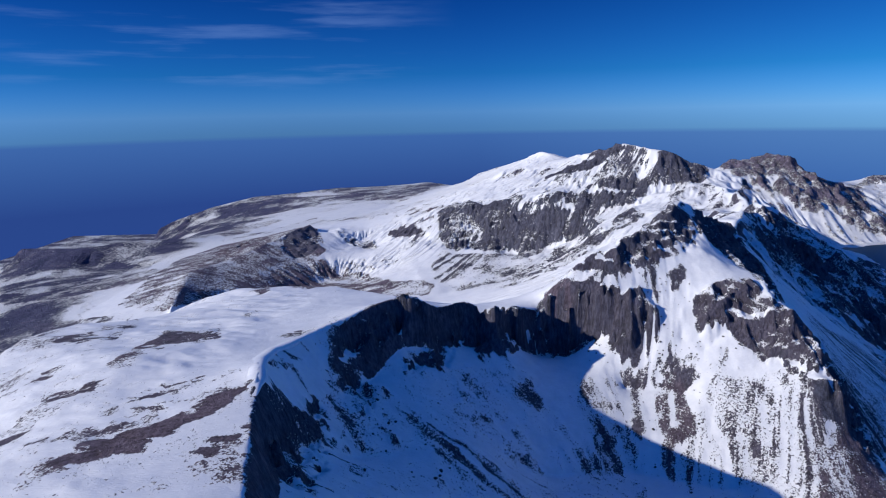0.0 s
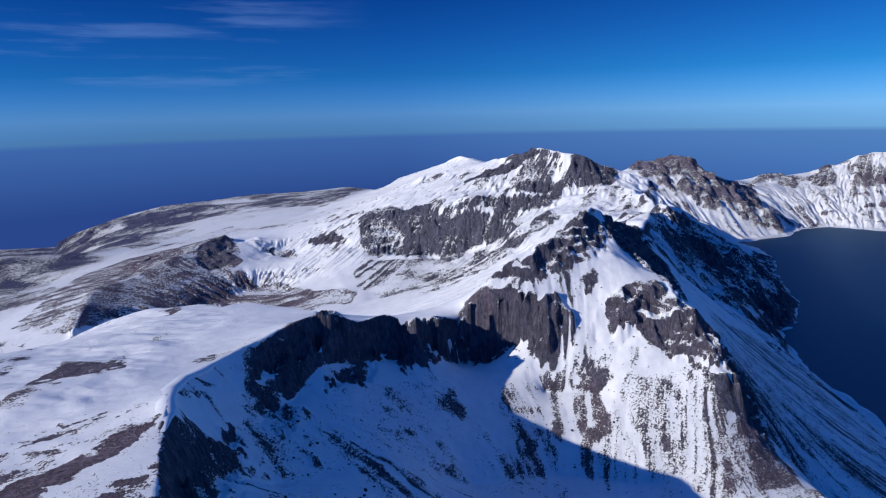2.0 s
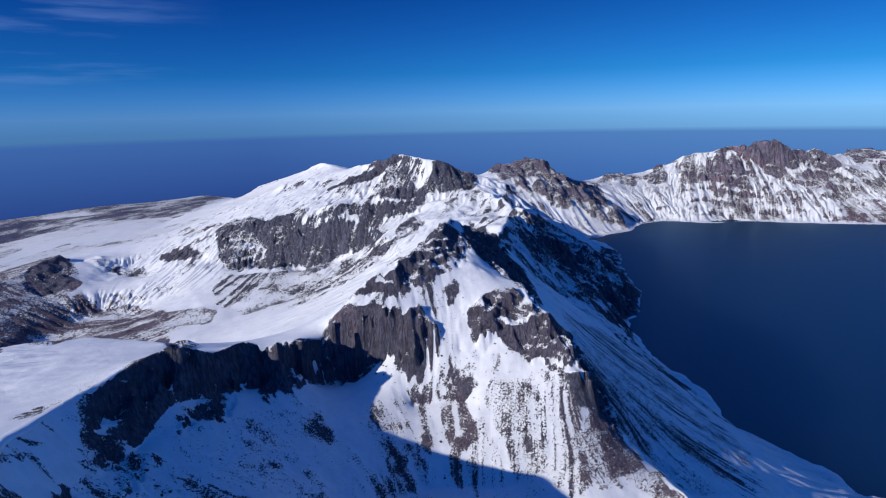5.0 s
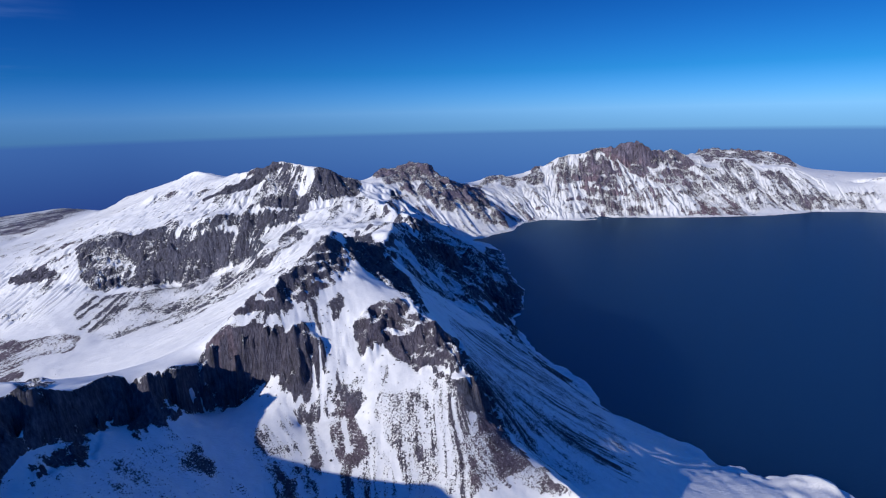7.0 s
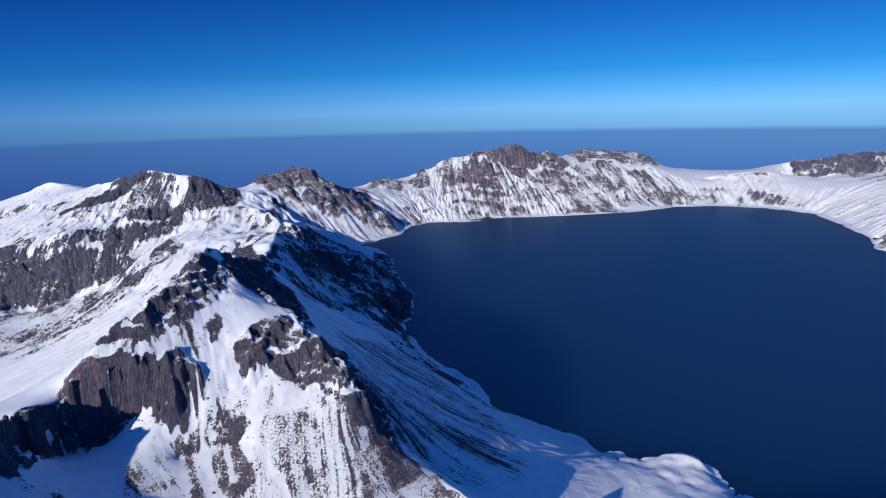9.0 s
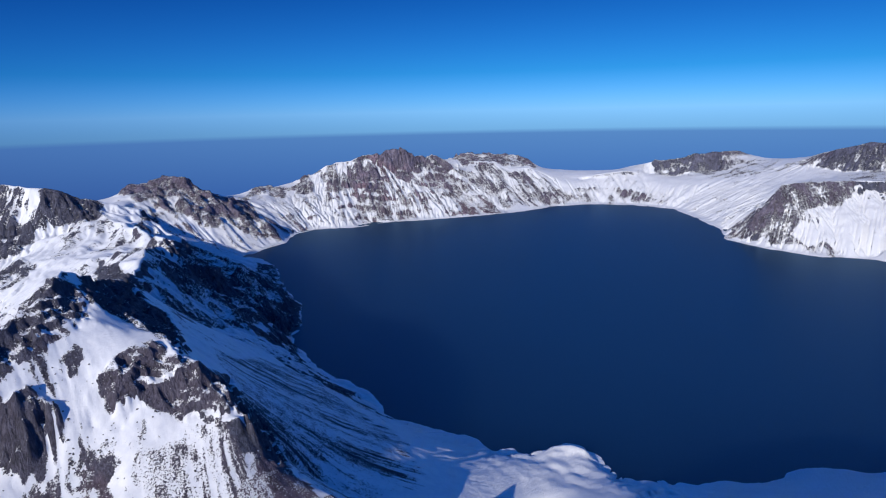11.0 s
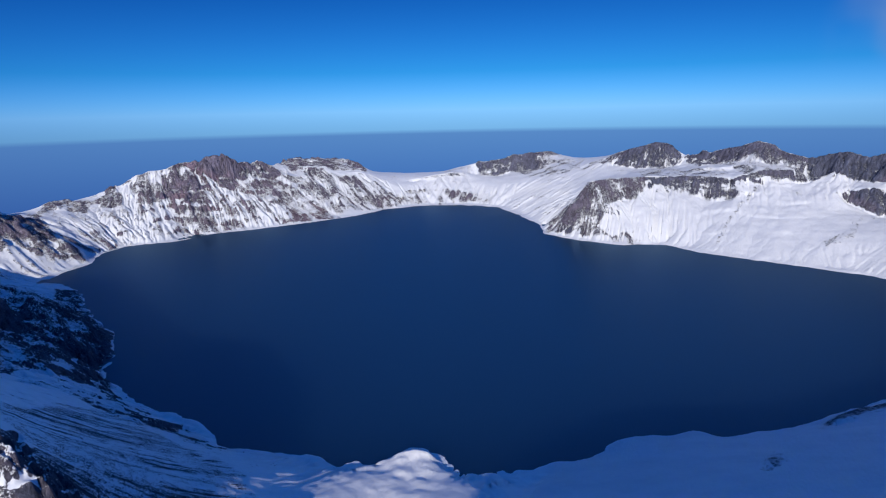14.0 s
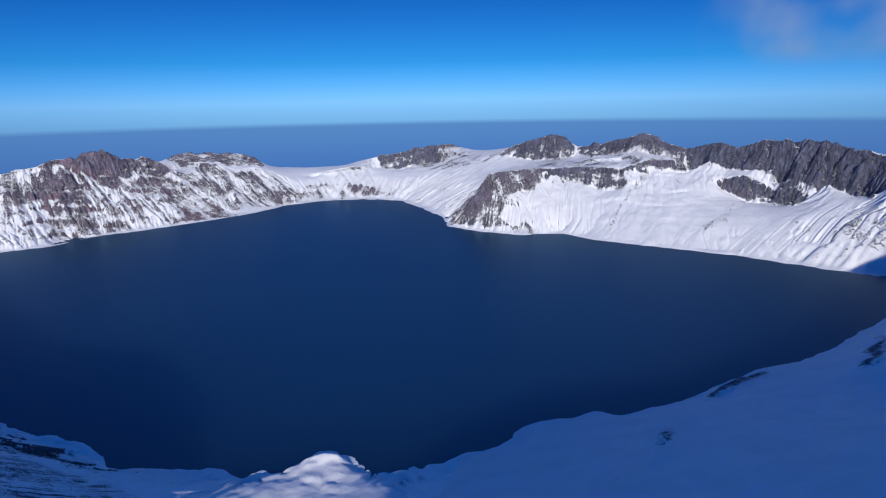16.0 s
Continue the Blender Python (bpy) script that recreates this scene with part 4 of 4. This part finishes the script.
def dress(r, detail):
    """Weather a relief: rock steps, warped cliffs, gullies, fine roughness; returns heights, bareness and hue."""
    x, y, c = r.x, r.y, r.cell
    base = r.soft(r.z, 1)
    if detail < 2:
        # wind has rounded the plateau
        level = step(-140, -185, x) * step(1150, 900, y)
        base = base * (1 - level) + level * (r.soft(base, 800 if detail < 1.5 else 250) + 2.2 * fbm(x + 0.6 * y, 1.5 * y, 60, 4, 27))
    calm = r.soft(r.z, 10)
    gy, gx = np.gradient(calm, c)
    slope = np.hypot(gx, gy)
    # cliffs break into ribs and clefts
    cliff = np.zeros_like(x)
    for value, _, brown, outline in BARE:
        if value > 0.6 and brown < 0.7:
            cliff = np.maximum(cliff, within(outline, x, y))
    cliff = r.soft(cliff, 5)
    warp = {1.0: 3.4, 1.8: 3.6, 2.2: 6.0, 2.6: 9.0}[detail]
    wx = x + warp * (0.3 + cliff) * (fbm(x, y, 16 * detail, 3, 11) + 0.7 * fbm(x, y, 60 * detail, 2, 13))
    wy = y + warp * (0.3 + cliff) * (fbm(x, y, 16 * detail, 3, 12) + 0.7 * fbm(x, y, 60 * detail, 2, 14))
    if detail < 1.5:
        wx = wx + cliff * (4.6 * ridged(x, y, 21.0, 3, 15) + 1.8 * lattice(x / 4.5, y / 4.5, 17))
        wy = wy + cliff * (4.6 * ridged(x, y, 21.0, 3, 16) + 1.8 * lattice(x / 4.5, y / 4.5, 18))
    z = r.sample(base, wx, wy)
    if detail > 1.5:
        runnel = r.smear(lattice(x / (1.7 * c), y / (1.7 * c), 3) + 0.7 * lattice(x / (4 * c), y / (4 * c), 4), calm, 32 * c, 20)
    else:
        runnel = r.smear(lattice(x / (1.3 * c), y / (1.3 * c), 3) + 0.45 * lattice(x / (3 * c), y / (3 * c), 4), calm, 26 * c, 22)
    runnel = runnel * (0.3 + 0.9 * step(-0.5, 0.5, fbm(x, y, 45 * detail, 3, 7)))
    wide_gully = 6 + 14 * detail
    gully = r.smear(lattice(x / wide_gully, y / wide_gully, 5) + 0.5 * lattice(x / (0.4 * wide_gully), y / (0.4 * wide_gully), 6), calm, 7 * wide_gully, 20)
    tame = np.clip(1 - 0.9 * zone(x, y, 2680, -400, 520, 950) - 0.97 * zone(x, y, 950, -150, 330, 330) - 0.97 * zone(x, y, 1150, -420, 420, 330) - 0.97 * step(260, 90, y) * step(250, 350, x) * step(1900, 1600, x), 0, 1)
    land = np.where((x > 600) & (x < 3900) & (y < 2400), step(0.5, 10, base), 1.0)
    z = z + 1.3 * fbm(x, y, 42, 4, 28, 0.6) * step(14, 3, np.abs(base)) * step(600, 650, x)
    z = z + 3.0 * fbm(x, y, 34, 5, 29, 0.6) * zone(x, y, 800, 370, 130, 130)
    rugged = step(0.5, 1.1, slope)
    layered = np.clip(zone(x, y, 450, 1850, 420, 420) + zone(x, y, 1400, 2500, 350, 350) + zone(x, y, 2600, 2350, 700, 350) + 0.6 * zone(x, y, 3150, -300, 450, 700) + 0.4 * zone(x, y, 4100, 1100, 400, 700) + 0.45 * zone(x, y, -480, 1900, 330, 420) + 0.5 * zone(x, y, 850, 1380, 330, 280), 0, 1)
    z = z + land * (fbm(x, y, 80, 5, 21) * (0.5 + 1.8 * rugged * step(1.2, 1.8, detail) + 0.6 * rugged + 2.5 * cliff + 4.0 * layered) * (0.6 + 0.3 * detail) + tame * runnel * (0.05 + 0.35 * rugged + 0.9 * layered) * 0.5 * detail + gully * (0.06 + 0.5 * step(0.3, 0.8, slope) + 1.0 * layered) * tame * (detail - 0.55) + ridged(x, y, 22 * detail, 3, 31) * (1.5 if detail < 2 else 3.4) * detail * cliff)
    smooth = 1 - zone(x, y, 620, 600, 190, 230)
    if detail > 1.5:
        if detail == 2.2:
            z = z + land * layered * 8.0 * fbm(x, y, 110, 4, 10, 0.6)
            spine = r.smear(lattice(x / 75, y / 75, 8) + 0.6 * lattice(x / 30, y / 30, 9), calm, 260, 18)
            z = z + land * step(0.25, 0.6, slope) * 5.0 * np.clip(spine, -2, 2) * (0.7 + 0.3 * tame)
        hold = land * smooth * step(0.24, 0.52, slope) * tame
        z = z + hold * (7.0 * fbm(x, y, 170, 3, 23) + 3.0 * ridged(x, y, 90, 2, 24))
        broken = zone(x, y, 860, 1330, 330, 300) + zone(x, y, 470, 930, 130, 130)
        z = z + land * broken * (19.0 * ridged(x, y, 110, 4, 25) + 8.0 * fbm(x, y, 45, 3, 26))
        z = r.carve(z, 8, 7.0 * detail, hold)
    rib = np.clip((z - r.soft(z, 40)) / (0.75 * detail), -1.5, 1.5) * step(0.2, 0.5, slope) * smooth * (1 - 0.75 * zone(x, y, 860, 1330, 330, 300))
    # lava beds: broken level bands of cliff
    lam = 58.0
    beds = z / lam + 0.5 * fbm(x, y, 420, 4, 61, 0.6)
    part = beds - np.floor(beds)
    bands = layered * land * step(-0.35, 0.35, fbm(x, y, 230, 3, 62))
    z = z + bands * lam * 0.3 * (step(0.6, 0.85, part) - part)
    # ledges across the crags
    lift = 11.0 * detail
    beds = z / lift + 1.5 * fbm(x, y, 70 * detail, 3, 63)
    part = beds - np.floor(beds)
    z = z + cliff * lift * 0.42 * step(-0.3, 0.3, fbm(x, y, 45 * detail, 3, 64)) * (step(0.45, 0.8, part) - part)
    strata = lattice(z / (5.0 * detail) + 2.0 * fbm(x, y, 90 * detail, 3, 65), fbm(x, y, 60 * detail, 2, 66), 67)
    sy, sx = np.gradient(r.soft(z, 1 if detail < 1.5 else 2), c)
    steep = np.hypot(sx, sy)
    rock = 0.85 * step(0.95, 1.6, steep) * (1 - 0.45 * layered) * (1 - 0.8 * zone(x, y, 500, 1800, 300, 260)) + (0.15 * runnel + 0.09 * gully) * step(0.3, 0.65, slope) + 0.12 * fbm(x, y, 160, 4, 41) + (0.11 if detail == 1.8 else 0.06) * step(0.3, 0.8, slope)
    rock = rock + layered * (0.10 + 0.1 * runnel) + 0.16 * zone(x, y, 2600, 2350, 750, 450) + 0.26 * zone(x, y, 850, 1380, 330, 280) + 0.22 * zone(x, y, 1450, 2480, 320, 320) + 0.1 * zone(x, y, 4000, 1500, 500, 700) + 0.14 * zone(x, y, 3200, -200, 500, 700)
    rock = rock + (0.13 if detail > 1.5 else 0.1) * rib
    rock = rock * (0.25 + 0.75 * np.maximum(tame, step(0.8, 1.2, steep)))
    mottle = tame * fbm(x, y, 30 * detail, 4, 42, 0.75)
    rock = rock + (0.28 if detail == 1.8 else 0.2) * mottle * step(0.2, 0.5, slope + 0.5 * layered) + 0.16 * bands * (step(0.55, 0.62, part) * step(0.92, 0.85, part) - 0.25)
    hue = np.clip(0.15 + 0.35 * fbm(x, y, 420, 3, 51), 0, 1)
    hue = np.clip(hue + 0.7 * zone(x, y, 2700, 2300, 900, 600) + 0.3 * zone(x, y, 1450, 2500, 350, 350), 0, 1)
    # the mapped stretches, with ragged edges
    ragged = 4 + 0.0012 * np.hypot(x, y)
    tongue = (3.6 if detail > 1.5 else 5.4) * np.clip(0.8 * runnel + 0.6 * gully, -2, 2) / np.maximum(slope, 0.05)
    px, py = x + ragged * fbm(x, y, 26 * detail, 3, 71) + gx * tongue, y + ragged * fbm(x, y, 26 * detail, 3, 72) + gy * tongue
    for value, streak, brown, outline in BARE:
        lo, hi = outline.min(0) - 60, outline.max(0) + 60
        i0, i1 = np.clip(((lo[0] - r.x0) / c, (hi[0] - r.x0) / c + 2), 0, r.nx).astype(int)
        j0, j1 = np.clip(((lo[1] - r.y0) / c, (hi[1] - r.y0) / c + 2), 0, r.ny).astype(int)
        if i1 - i0 < 2 or j1 - j0 < 2:
            continue
        cut = np.s_[j0:j1, i0:i1]
        m = r.soft(within(outline, px[cut], py[cut]).astype(float), 2)
        if detail > 1.5:
            told = (min(value, 0.72) if value < 0.9 else value) + streak * (0.7 * runnel[cut] + 0.25 * gully[cut]) + (0.09 * rib[cut] + (0.28 if value < 0.6 else 0.24 if detail == 2.2 else 0.15) * mottle[cut] if 0.29 < value < 0.9 else 0.08 * rib[cut])
        else:
            told = value + streak * (0.9 * runnel[cut] + 0.4 * gully[cut]) + (0.2 * mottle[cut] if value > 0.3 and streak < 0.2 else 0)
        if value > 0.55:
            told = told + (0.11 if detail < 2 else 0.2) * strata[cut]
        rock[cut] = rock[cut] * (1 - m) + (told if value < 0.3 else np.maximum(rock[cut] * 0.4 + value * 0.5, told)) * m
        hue[cut] = hue[cut] * (1 - m) + brown * m
    # stones and wind-scoured turf on the plateau
    top = step(-60, -130, x) * step(1500, 1200, y) * step(230, 240, z)
    rock = rock - 0.08 * top + top * 0.6 * step(0.08, 0.85, fbm(x + 0.5 * y, 1.6 * y - 0.5 * x, 110, 6, 77, 0.78))
    # dark low country: thin snow, the distance haze painted in as blue ground
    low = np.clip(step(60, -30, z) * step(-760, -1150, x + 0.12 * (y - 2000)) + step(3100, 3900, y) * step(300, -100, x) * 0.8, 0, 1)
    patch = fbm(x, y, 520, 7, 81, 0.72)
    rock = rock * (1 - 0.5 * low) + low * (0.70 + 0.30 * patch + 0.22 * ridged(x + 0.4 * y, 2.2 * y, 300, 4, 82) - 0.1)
    haze_tint = low
    return z, rock, hue, haze_tint


def sheet(name, r, fields, keep, mat):
    """One mesh of the grid's faces for which keep is true."""
    z, rock, hue, haze_tint = fields
    ny, nx = z.shape
    j, i = np.nonzero(keep)
    a = j * nx + i
    quads = np.stack([a, a + 1, a + nx + 1, a + nx], 1)
    used, inverse = np.unique(quads, return_inverse=True)
    quads = inverse.reshape(-1, 4)
    me = bpy.data.meshes.new(name)
    me.vertices.add(len(used))
    me.vertices.foreach_set("co", np.stack([r.x.ravel()[used], r.y.ravel()[used], z.ravel()[used]], 1).ravel().astype(np.float32))
    me.loops.add(quads.size)
    me.loops.foreach_set("vertex_index", quads.ravel().astype(np.int32))
    me.polygons.add(len(quads))
    me.polygons.foreach_set("loop_start", np.arange(0, quads.size, 4, dtype=np.int32))
    me.polygons.foreach_set("use_smooth", np.ones(len(quads), bool))
    me.update(calc_edges=True)
    for key, field in (("rock", rock), ("hue", hue), ("haze_tint", haze_tint)):
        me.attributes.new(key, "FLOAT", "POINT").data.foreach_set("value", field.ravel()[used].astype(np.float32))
    me.materials.append(mat)
    return new(name, me)


def inside(r, box, pad):
    x, y = r.x[:-1, :-1] + r.cell / 2, r.y[:-1, :-1] + r.cell / 2
    return (x > box[0] + pad) & (x < box[2] - pad) & (y > box[1] + pad) & (y < box[3] - pad)


def seam(r, fields, outer, box, width):
    """Let the edge of a finer relief fall in with the coarser one."""
    d = np.minimum(np.minimum(r.x - box[0], box[2] - r.x), np.minimum(r.y - box[1], box[3] - r.y))
    w = step(0, width, d)
    return [f * w + outer[0].sample(o, r.x, r.y) * (1 - w) for f, o in zip(fields, outer[1])]


wide_fields = dress(wide, 2.6)
mid_fields = seam(middle, dress(middle, 1.8), (wide, wide_fields), MID_BOX, 60)
east_fields = seam(eastern, dress(eastern, 2.2), (wide, wide_fields), EAST_BOX, 60)
peak_fields = seam(peak, dress(peak, 2.2), (wide, wide_fields), PEAK_BOX, 60)
near_fields = seam(near, dress(near, 1.0), (middle, mid_fields), NEAR_BOX, 30)
# ---- the land, mountain by mountain ----
SITES = [("plain", -1200, 1200), ("plain", -1500, 3200), ("plain", -300, 3200), ("plain", -150, 1100), ("plain", 300, 1150), ("plain", 1500, 3600), ("plain", 3300, 3400), ("plain", 4700, 2500), ("plain", 4700, -600),
         ("plateau", -260, 500), ("plateau", -420, 200), ("plateau", -200, 680), ("plateau", -300, -300),
         ("ridge", 0, 470), ("ridge", 80, 640), ("ridge", 230, 640), ("ridge", 340, 560), ("ridge", 200, 440), ("ridge", 80, 300), ("ridge", 330, 420),
         ("lakeside", 520, 560), ("lakeside", 560, 300), ("lakeside", 800, 900), ("lakeside", 800, 150), ("lakeside", 1100, -400), ("lakeside", 520, 760), ("lakeside", 500, -200), ("lakeside", 1500, -900),
         ("crag", 470, 930), ("crag", 650, 1180), ("crag", 900, 1350), ("crag", 1150, 1650),
         ("summit", 450, 1850), ("summit", 250, 1600), ("summit", 700, 1600), ("summit", 300, 2300),
         ("outcrop", -520, 2050), ("outcrop", -560, 1550), ("outcrop", -330, 2050),
         ("cape", 1400, 2550), ("cape", 1000, 2050), ("cape", 1600, 2300),
         ("far_peak", 2600, 2300), ("far_peak", 2150, 2500), ("far_peak", 2950, 2000),
         ("far_rim", 3500, 1950), ("far_rim", 4000, 1400), ("far_rim", 4100, 700),
         ("east_wall", 3100, -200), ("east_wall", 2850, 350), ("east_wall", 2600, -800), ("east_wall", 3550, 100)]
TITLES = {"ridge": ("ridge", "snowy ridge with dark columnar crags above a shaded bowl", "ridge"),
          "crag": ("rocky_spur", "dark craggy spur in shade falling to the lake", "ridge"),
          "summit": ("mountain", "snow-covered mountain with banded grey rock faces", "mountain"),
          "outcrop": ("rocky_hill", "snow-streaked dark rock hill beyond the valley", "hill"),
          "cape": ("mountain", "brown-capped snowy mountain ending in a low cape", "mountain"),
          "far_peak": ("mountain", "reddish-brown mountain streaked with snow across the lake", "mountain"),
          "far_rim": ("crater_rim", "low snowy crater rim with bare brown tops", "mountain"),
          "east_wall": ("crater_wall", "steep snowy crater wall crowned with dark cliffs", "mountain")}
SITE_KEYS = sorted({k for k, _, _ in SITES})
things = {}
for key in SITE_KEYS:
    if key in TITLES:
        name, label, category = TITLES[key]
        things[key] = tagged(new(name), label, category)
        spots = np.array([(a, b) for k, a, b in SITES if k == key], float)
        things[key].location = (*spots.mean(0), 0)


def pieces(mask, least):
    """The connected pieces of a mask, largest first, leaving out small ones."""
    left = mask.copy()
    ny, nx = mask.shape
    flat = left.ravel()
    made = []
    for start in np.flatnonzero(flat):
        if not flat[start]:
            continue
        flat[start] = False
        group, front = [start], [start]
        while front:
            p = front.pop()
            i = p % nx
            for q, ok in ((p - 1, i > 0), (p + 1, i < nx - 1), (p - nx, p >= nx), (p + nx, p < nx * (ny - 1))):
                if ok and flat[q]:
                    flat[q] = False
                    group.append(q)
                    front.append(q)
        if len(group) >= least:
            made.append(group)
    made.sort(key=len, reverse=True)
    result = []
    for group in made:
        m = np.zeros(ny * nx, bool)
        m[group] = True
        result.append(m.reshape(ny, nx))
    return result


def lay(r, fields, keep, mat):
    """Share a relief out among the mountains, snow and bare rock apart."""
    x, y = r.x[:-1, :-1] + r.cell / 2, r.y[:-1, :-1] + r.cell / 2
    best, owner = np.full(x.shape, 1e18), np.zeros(x.shape, int)
    wx, wy = x + 40 * fbm(x, y, 150, 3, 91), y + 40 * fbm(x, y, 150, 3, 92)
    for key, a, b in SITES:
        d = (wx - a) ** 2 + (wy - b) ** 2
        owner = np.where(d < best, SITE_KEYS.index(key), owner)
        best = np.minimum(d, best)
    keep = keep & ((r.soft(fields[0], 1)[:-1, :-1] > -10) | (x < 700) | (x > 3800) | (y > 2400))
    rocky = r.soft(fields[1], 4)[:-1, :-1] > 0.5
    for k, key in enumerate(SITE_KEYS):
        mine = keep & (owner == k)
        if not mine.any():
            continue
        if key not in things:
            title = {"plain": ("ground", "snowy lowland fading to dark country tinted blue for haze", "ground"), "plateau": ("plateau", "wind-swept snow plateau with bands of bare earth", "ground"), "lakeside": ("lakeshore", "shaded snow slope running down to the lake", "ground")}[key]
            tagged(sheet(title[0], r, fields, mine, mat), title[1], title[2], kind="structure")
            continue
        stone = pieces(mine & rocky, 500)
        bulk = mine & ~np.any(stone, axis=0) if stone else mine
        snow = pieces(bulk, 500)
        scraps = bulk & ~np.any(snow, axis=0) if snow else bulk
        if scraps.any():
            ob = sheet("loose_snow", r, fields, scraps, mat)
            ob.parent = things[key]
            ob.matrix_parent_inverse = Matrix.Translation(things[key].location).inverted()
            ob["kind"] = "stuff"
        for name, parts in (("snow_slope", snow), ("rock_face", stone)):
            for which in parts:
                ob = sheet(name, r, fields, which, mat)
                ob.parent = things[key]
                ob.matrix_parent_inverse = Matrix.Translation(things[key].location).inverted()
                if name == "rock_face":
                    ob["label"] = "bare dark volcanic rock"


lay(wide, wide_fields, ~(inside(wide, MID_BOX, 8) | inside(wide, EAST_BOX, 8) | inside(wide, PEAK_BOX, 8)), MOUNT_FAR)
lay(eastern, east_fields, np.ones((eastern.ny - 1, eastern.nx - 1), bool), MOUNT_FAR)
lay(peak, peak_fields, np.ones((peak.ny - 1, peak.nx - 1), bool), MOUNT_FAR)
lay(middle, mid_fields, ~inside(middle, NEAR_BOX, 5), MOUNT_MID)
lay(near, near_fields, np.ones((near.ny - 1, near.nx - 1), bool), MOUNT_NEAR)

me = bpy.data.meshes.new("water")
me.from_pydata([(700, -1500, 0), (3700, -1500, 0), (3700, 2300, 0), (700, 2300, 0)], [], [(0, 1, 2, 3)])
me.materials.append(WATER)
tagged(new("water", me), "deep blue crater lake, calm", "lake", kind="structure")


# ---- loose rocks and the cornice ----
BOULDER, n, l, b = material("dark_boulder")
l.new(ramp(n, l, noise_node(n, l, 1.2, 5, 0.7), [(0.35, (0.03, 0.028, 0.03)), (0.6, (0.09, 0.083, 0.082)), (0.75, (0.16, 0.15, 0.145))]), b.inputs["Base Color"])
b.inputs["Roughness"].default_value = 0.9
CRUST, n, l, b = material("cornice_snow")
l.new(ramp(n, l, noise_node(n, l, 0.5, 5, 0.6), [(0.35, (0.76, 0.78, 0.82)), (0.7, (0.87, 0.875, 0.885))]), b.inputs["Base Color"])
b.inputs["Roughness"].default_value = 0.6


def boulder_mesh(seed):
    bm = bmesh.new()
    bmesh.ops.create_icosphere(bm, subdivisions=2, radius=1.0)
    for v in bm.verts:
        p = v.co * 1.3 + Vector((seed * 7.1, seed * 3.3, 0))
        v.co *= 1 + 0.45 * noise.noise(p) + 0.2 * noise.noise(p * 2.7)
        v.co.z *= 0.75
    me = bpy.data.meshes.new("boulder")
    bm.to_mesh(me)
    bm.free()
    me.materials.append(BOULDER)
    return me


BOULDERS = [boulder_mesh(k) for k in range(6)]
rng = random.Random(5)


def scatter(count, ax, ay, bx, by, width, size):
    """Boulders strewn along a strip of the ridge from a to b."""
    for _ in range(count):
        u, v = rng.random(), rng.gauss(0, 0.5) * width
        dx, dy = bx - ax, by - ay
        ln = math.hypot(dx, dy)
        x, y = ax + u * dx - v * dy / ln, ay + u * dy + v * dx / ln
        px, py = np.array([[x]]), np.array([[y]])
        if near.sample(near_fields[1], px, py)[0, 0] > 0.5:
            continue
        s = size * (0.5 + 1.1 * rng.random() ** 2)
        ob = new("boulder", rng.choice(BOULDERS))
        ob.matrix_world = Matrix.Translation((x, y, near.sample(near_fields[0], px, py)[0, 0] + 0.15 * s)) @ Euler((rng.uniform(-0.3, 0.3), rng.uniform(-0.3, 0.3), rng.uniform(0, 6.3))).to_matrix().to_4x4() @ Matrix.Diagonal((s, s * rng.uniform(0.7, 1.1), s * rng.uniform(0.7, 1.0), 1))
        tagged(ob, "dark rock lying on the steep snow slope", "boulder", "rocks strewn over the ridge")


scatter(34, 245, 640, 225, 575, 22, 0.8)
scatter(26, 235, 590, 225, 545, 40, 0.8)
scatter(50, 150, 610, 330, 560, 16, 0.8)
scatter(45, -60, 470, -10, 400, 40, 1.1)
scatter(40, 180, 520, 320, 510, 30, 0.9)


def cornice(points):
    """A rolled lip of wind-packed snow along the edge of the plateau."""
    p = along(points, 4.0)
    bm = bmesh.new()
    rows = []
    for k, (x, y, _) in enumerate(p):
        a, b2 = p[max(k - 1, 0)], p[min(k + 1, len(p) - 1)]
        out2 = Vector((b2[1] - a[1], a[0] - b2[0])).normalized()
        fade = min(1.0, k / 5, (len(p) - 1 - k) / 5)
        reach = fade * (3.2 + 1.4 * noise.noise(Vector((x / 14, y / 14, 3))))
        inner = (x - 9 * out2.x, y - 9 * out2.y)
        top = near.sample(near_fields[0], np.array([[inner[0]]]), np.array([[inner[1]]]))[0, 0]
        edge_z = near.sample(near_fields[0], np.array([[x]]), np.array([[y]]))[0, 0]
        profile = [(-9, top - 0.5), (-5, max(top, edge_z) + 0.4 * fade), (-1, max(top, edge_z) + 0.9 * fade), (reach, max(top, edge_z) + 0.2 * fade), (reach + 0.9 * fade, max(top, edge_z) - 1.5 * fade), (reach - 0.6, max(top, edge_z) - 3.2 * fade), (-1.5, edge_z - 4.5)]
        rows.append([bm.verts.new((x + d * out2.x, y + d * out2.y, z)) for d, z in profile])
    for ra, rb in zip(rows[:-1], rows[1:]):
        for k in range(len(ra) - 1):
            bm.faces.new((ra[k], rb[k], rb[k + 1], ra[k + 1]))
    for f in bm.faces:
        f.smooth = True
    bmesh.ops.recalc_face_normals(bm, faces=bm.faces)
    me = bpy.data.meshes.new("snow_cornice")
    bm.to_mesh(me)
    bm.free()
    me.materials.append(CRUST)
    return tagged(new("snow_cornice", me), "overhanging lip of wind-packed snow on the plateau edge", "cornice")


cornice(CORNICE[3:8])
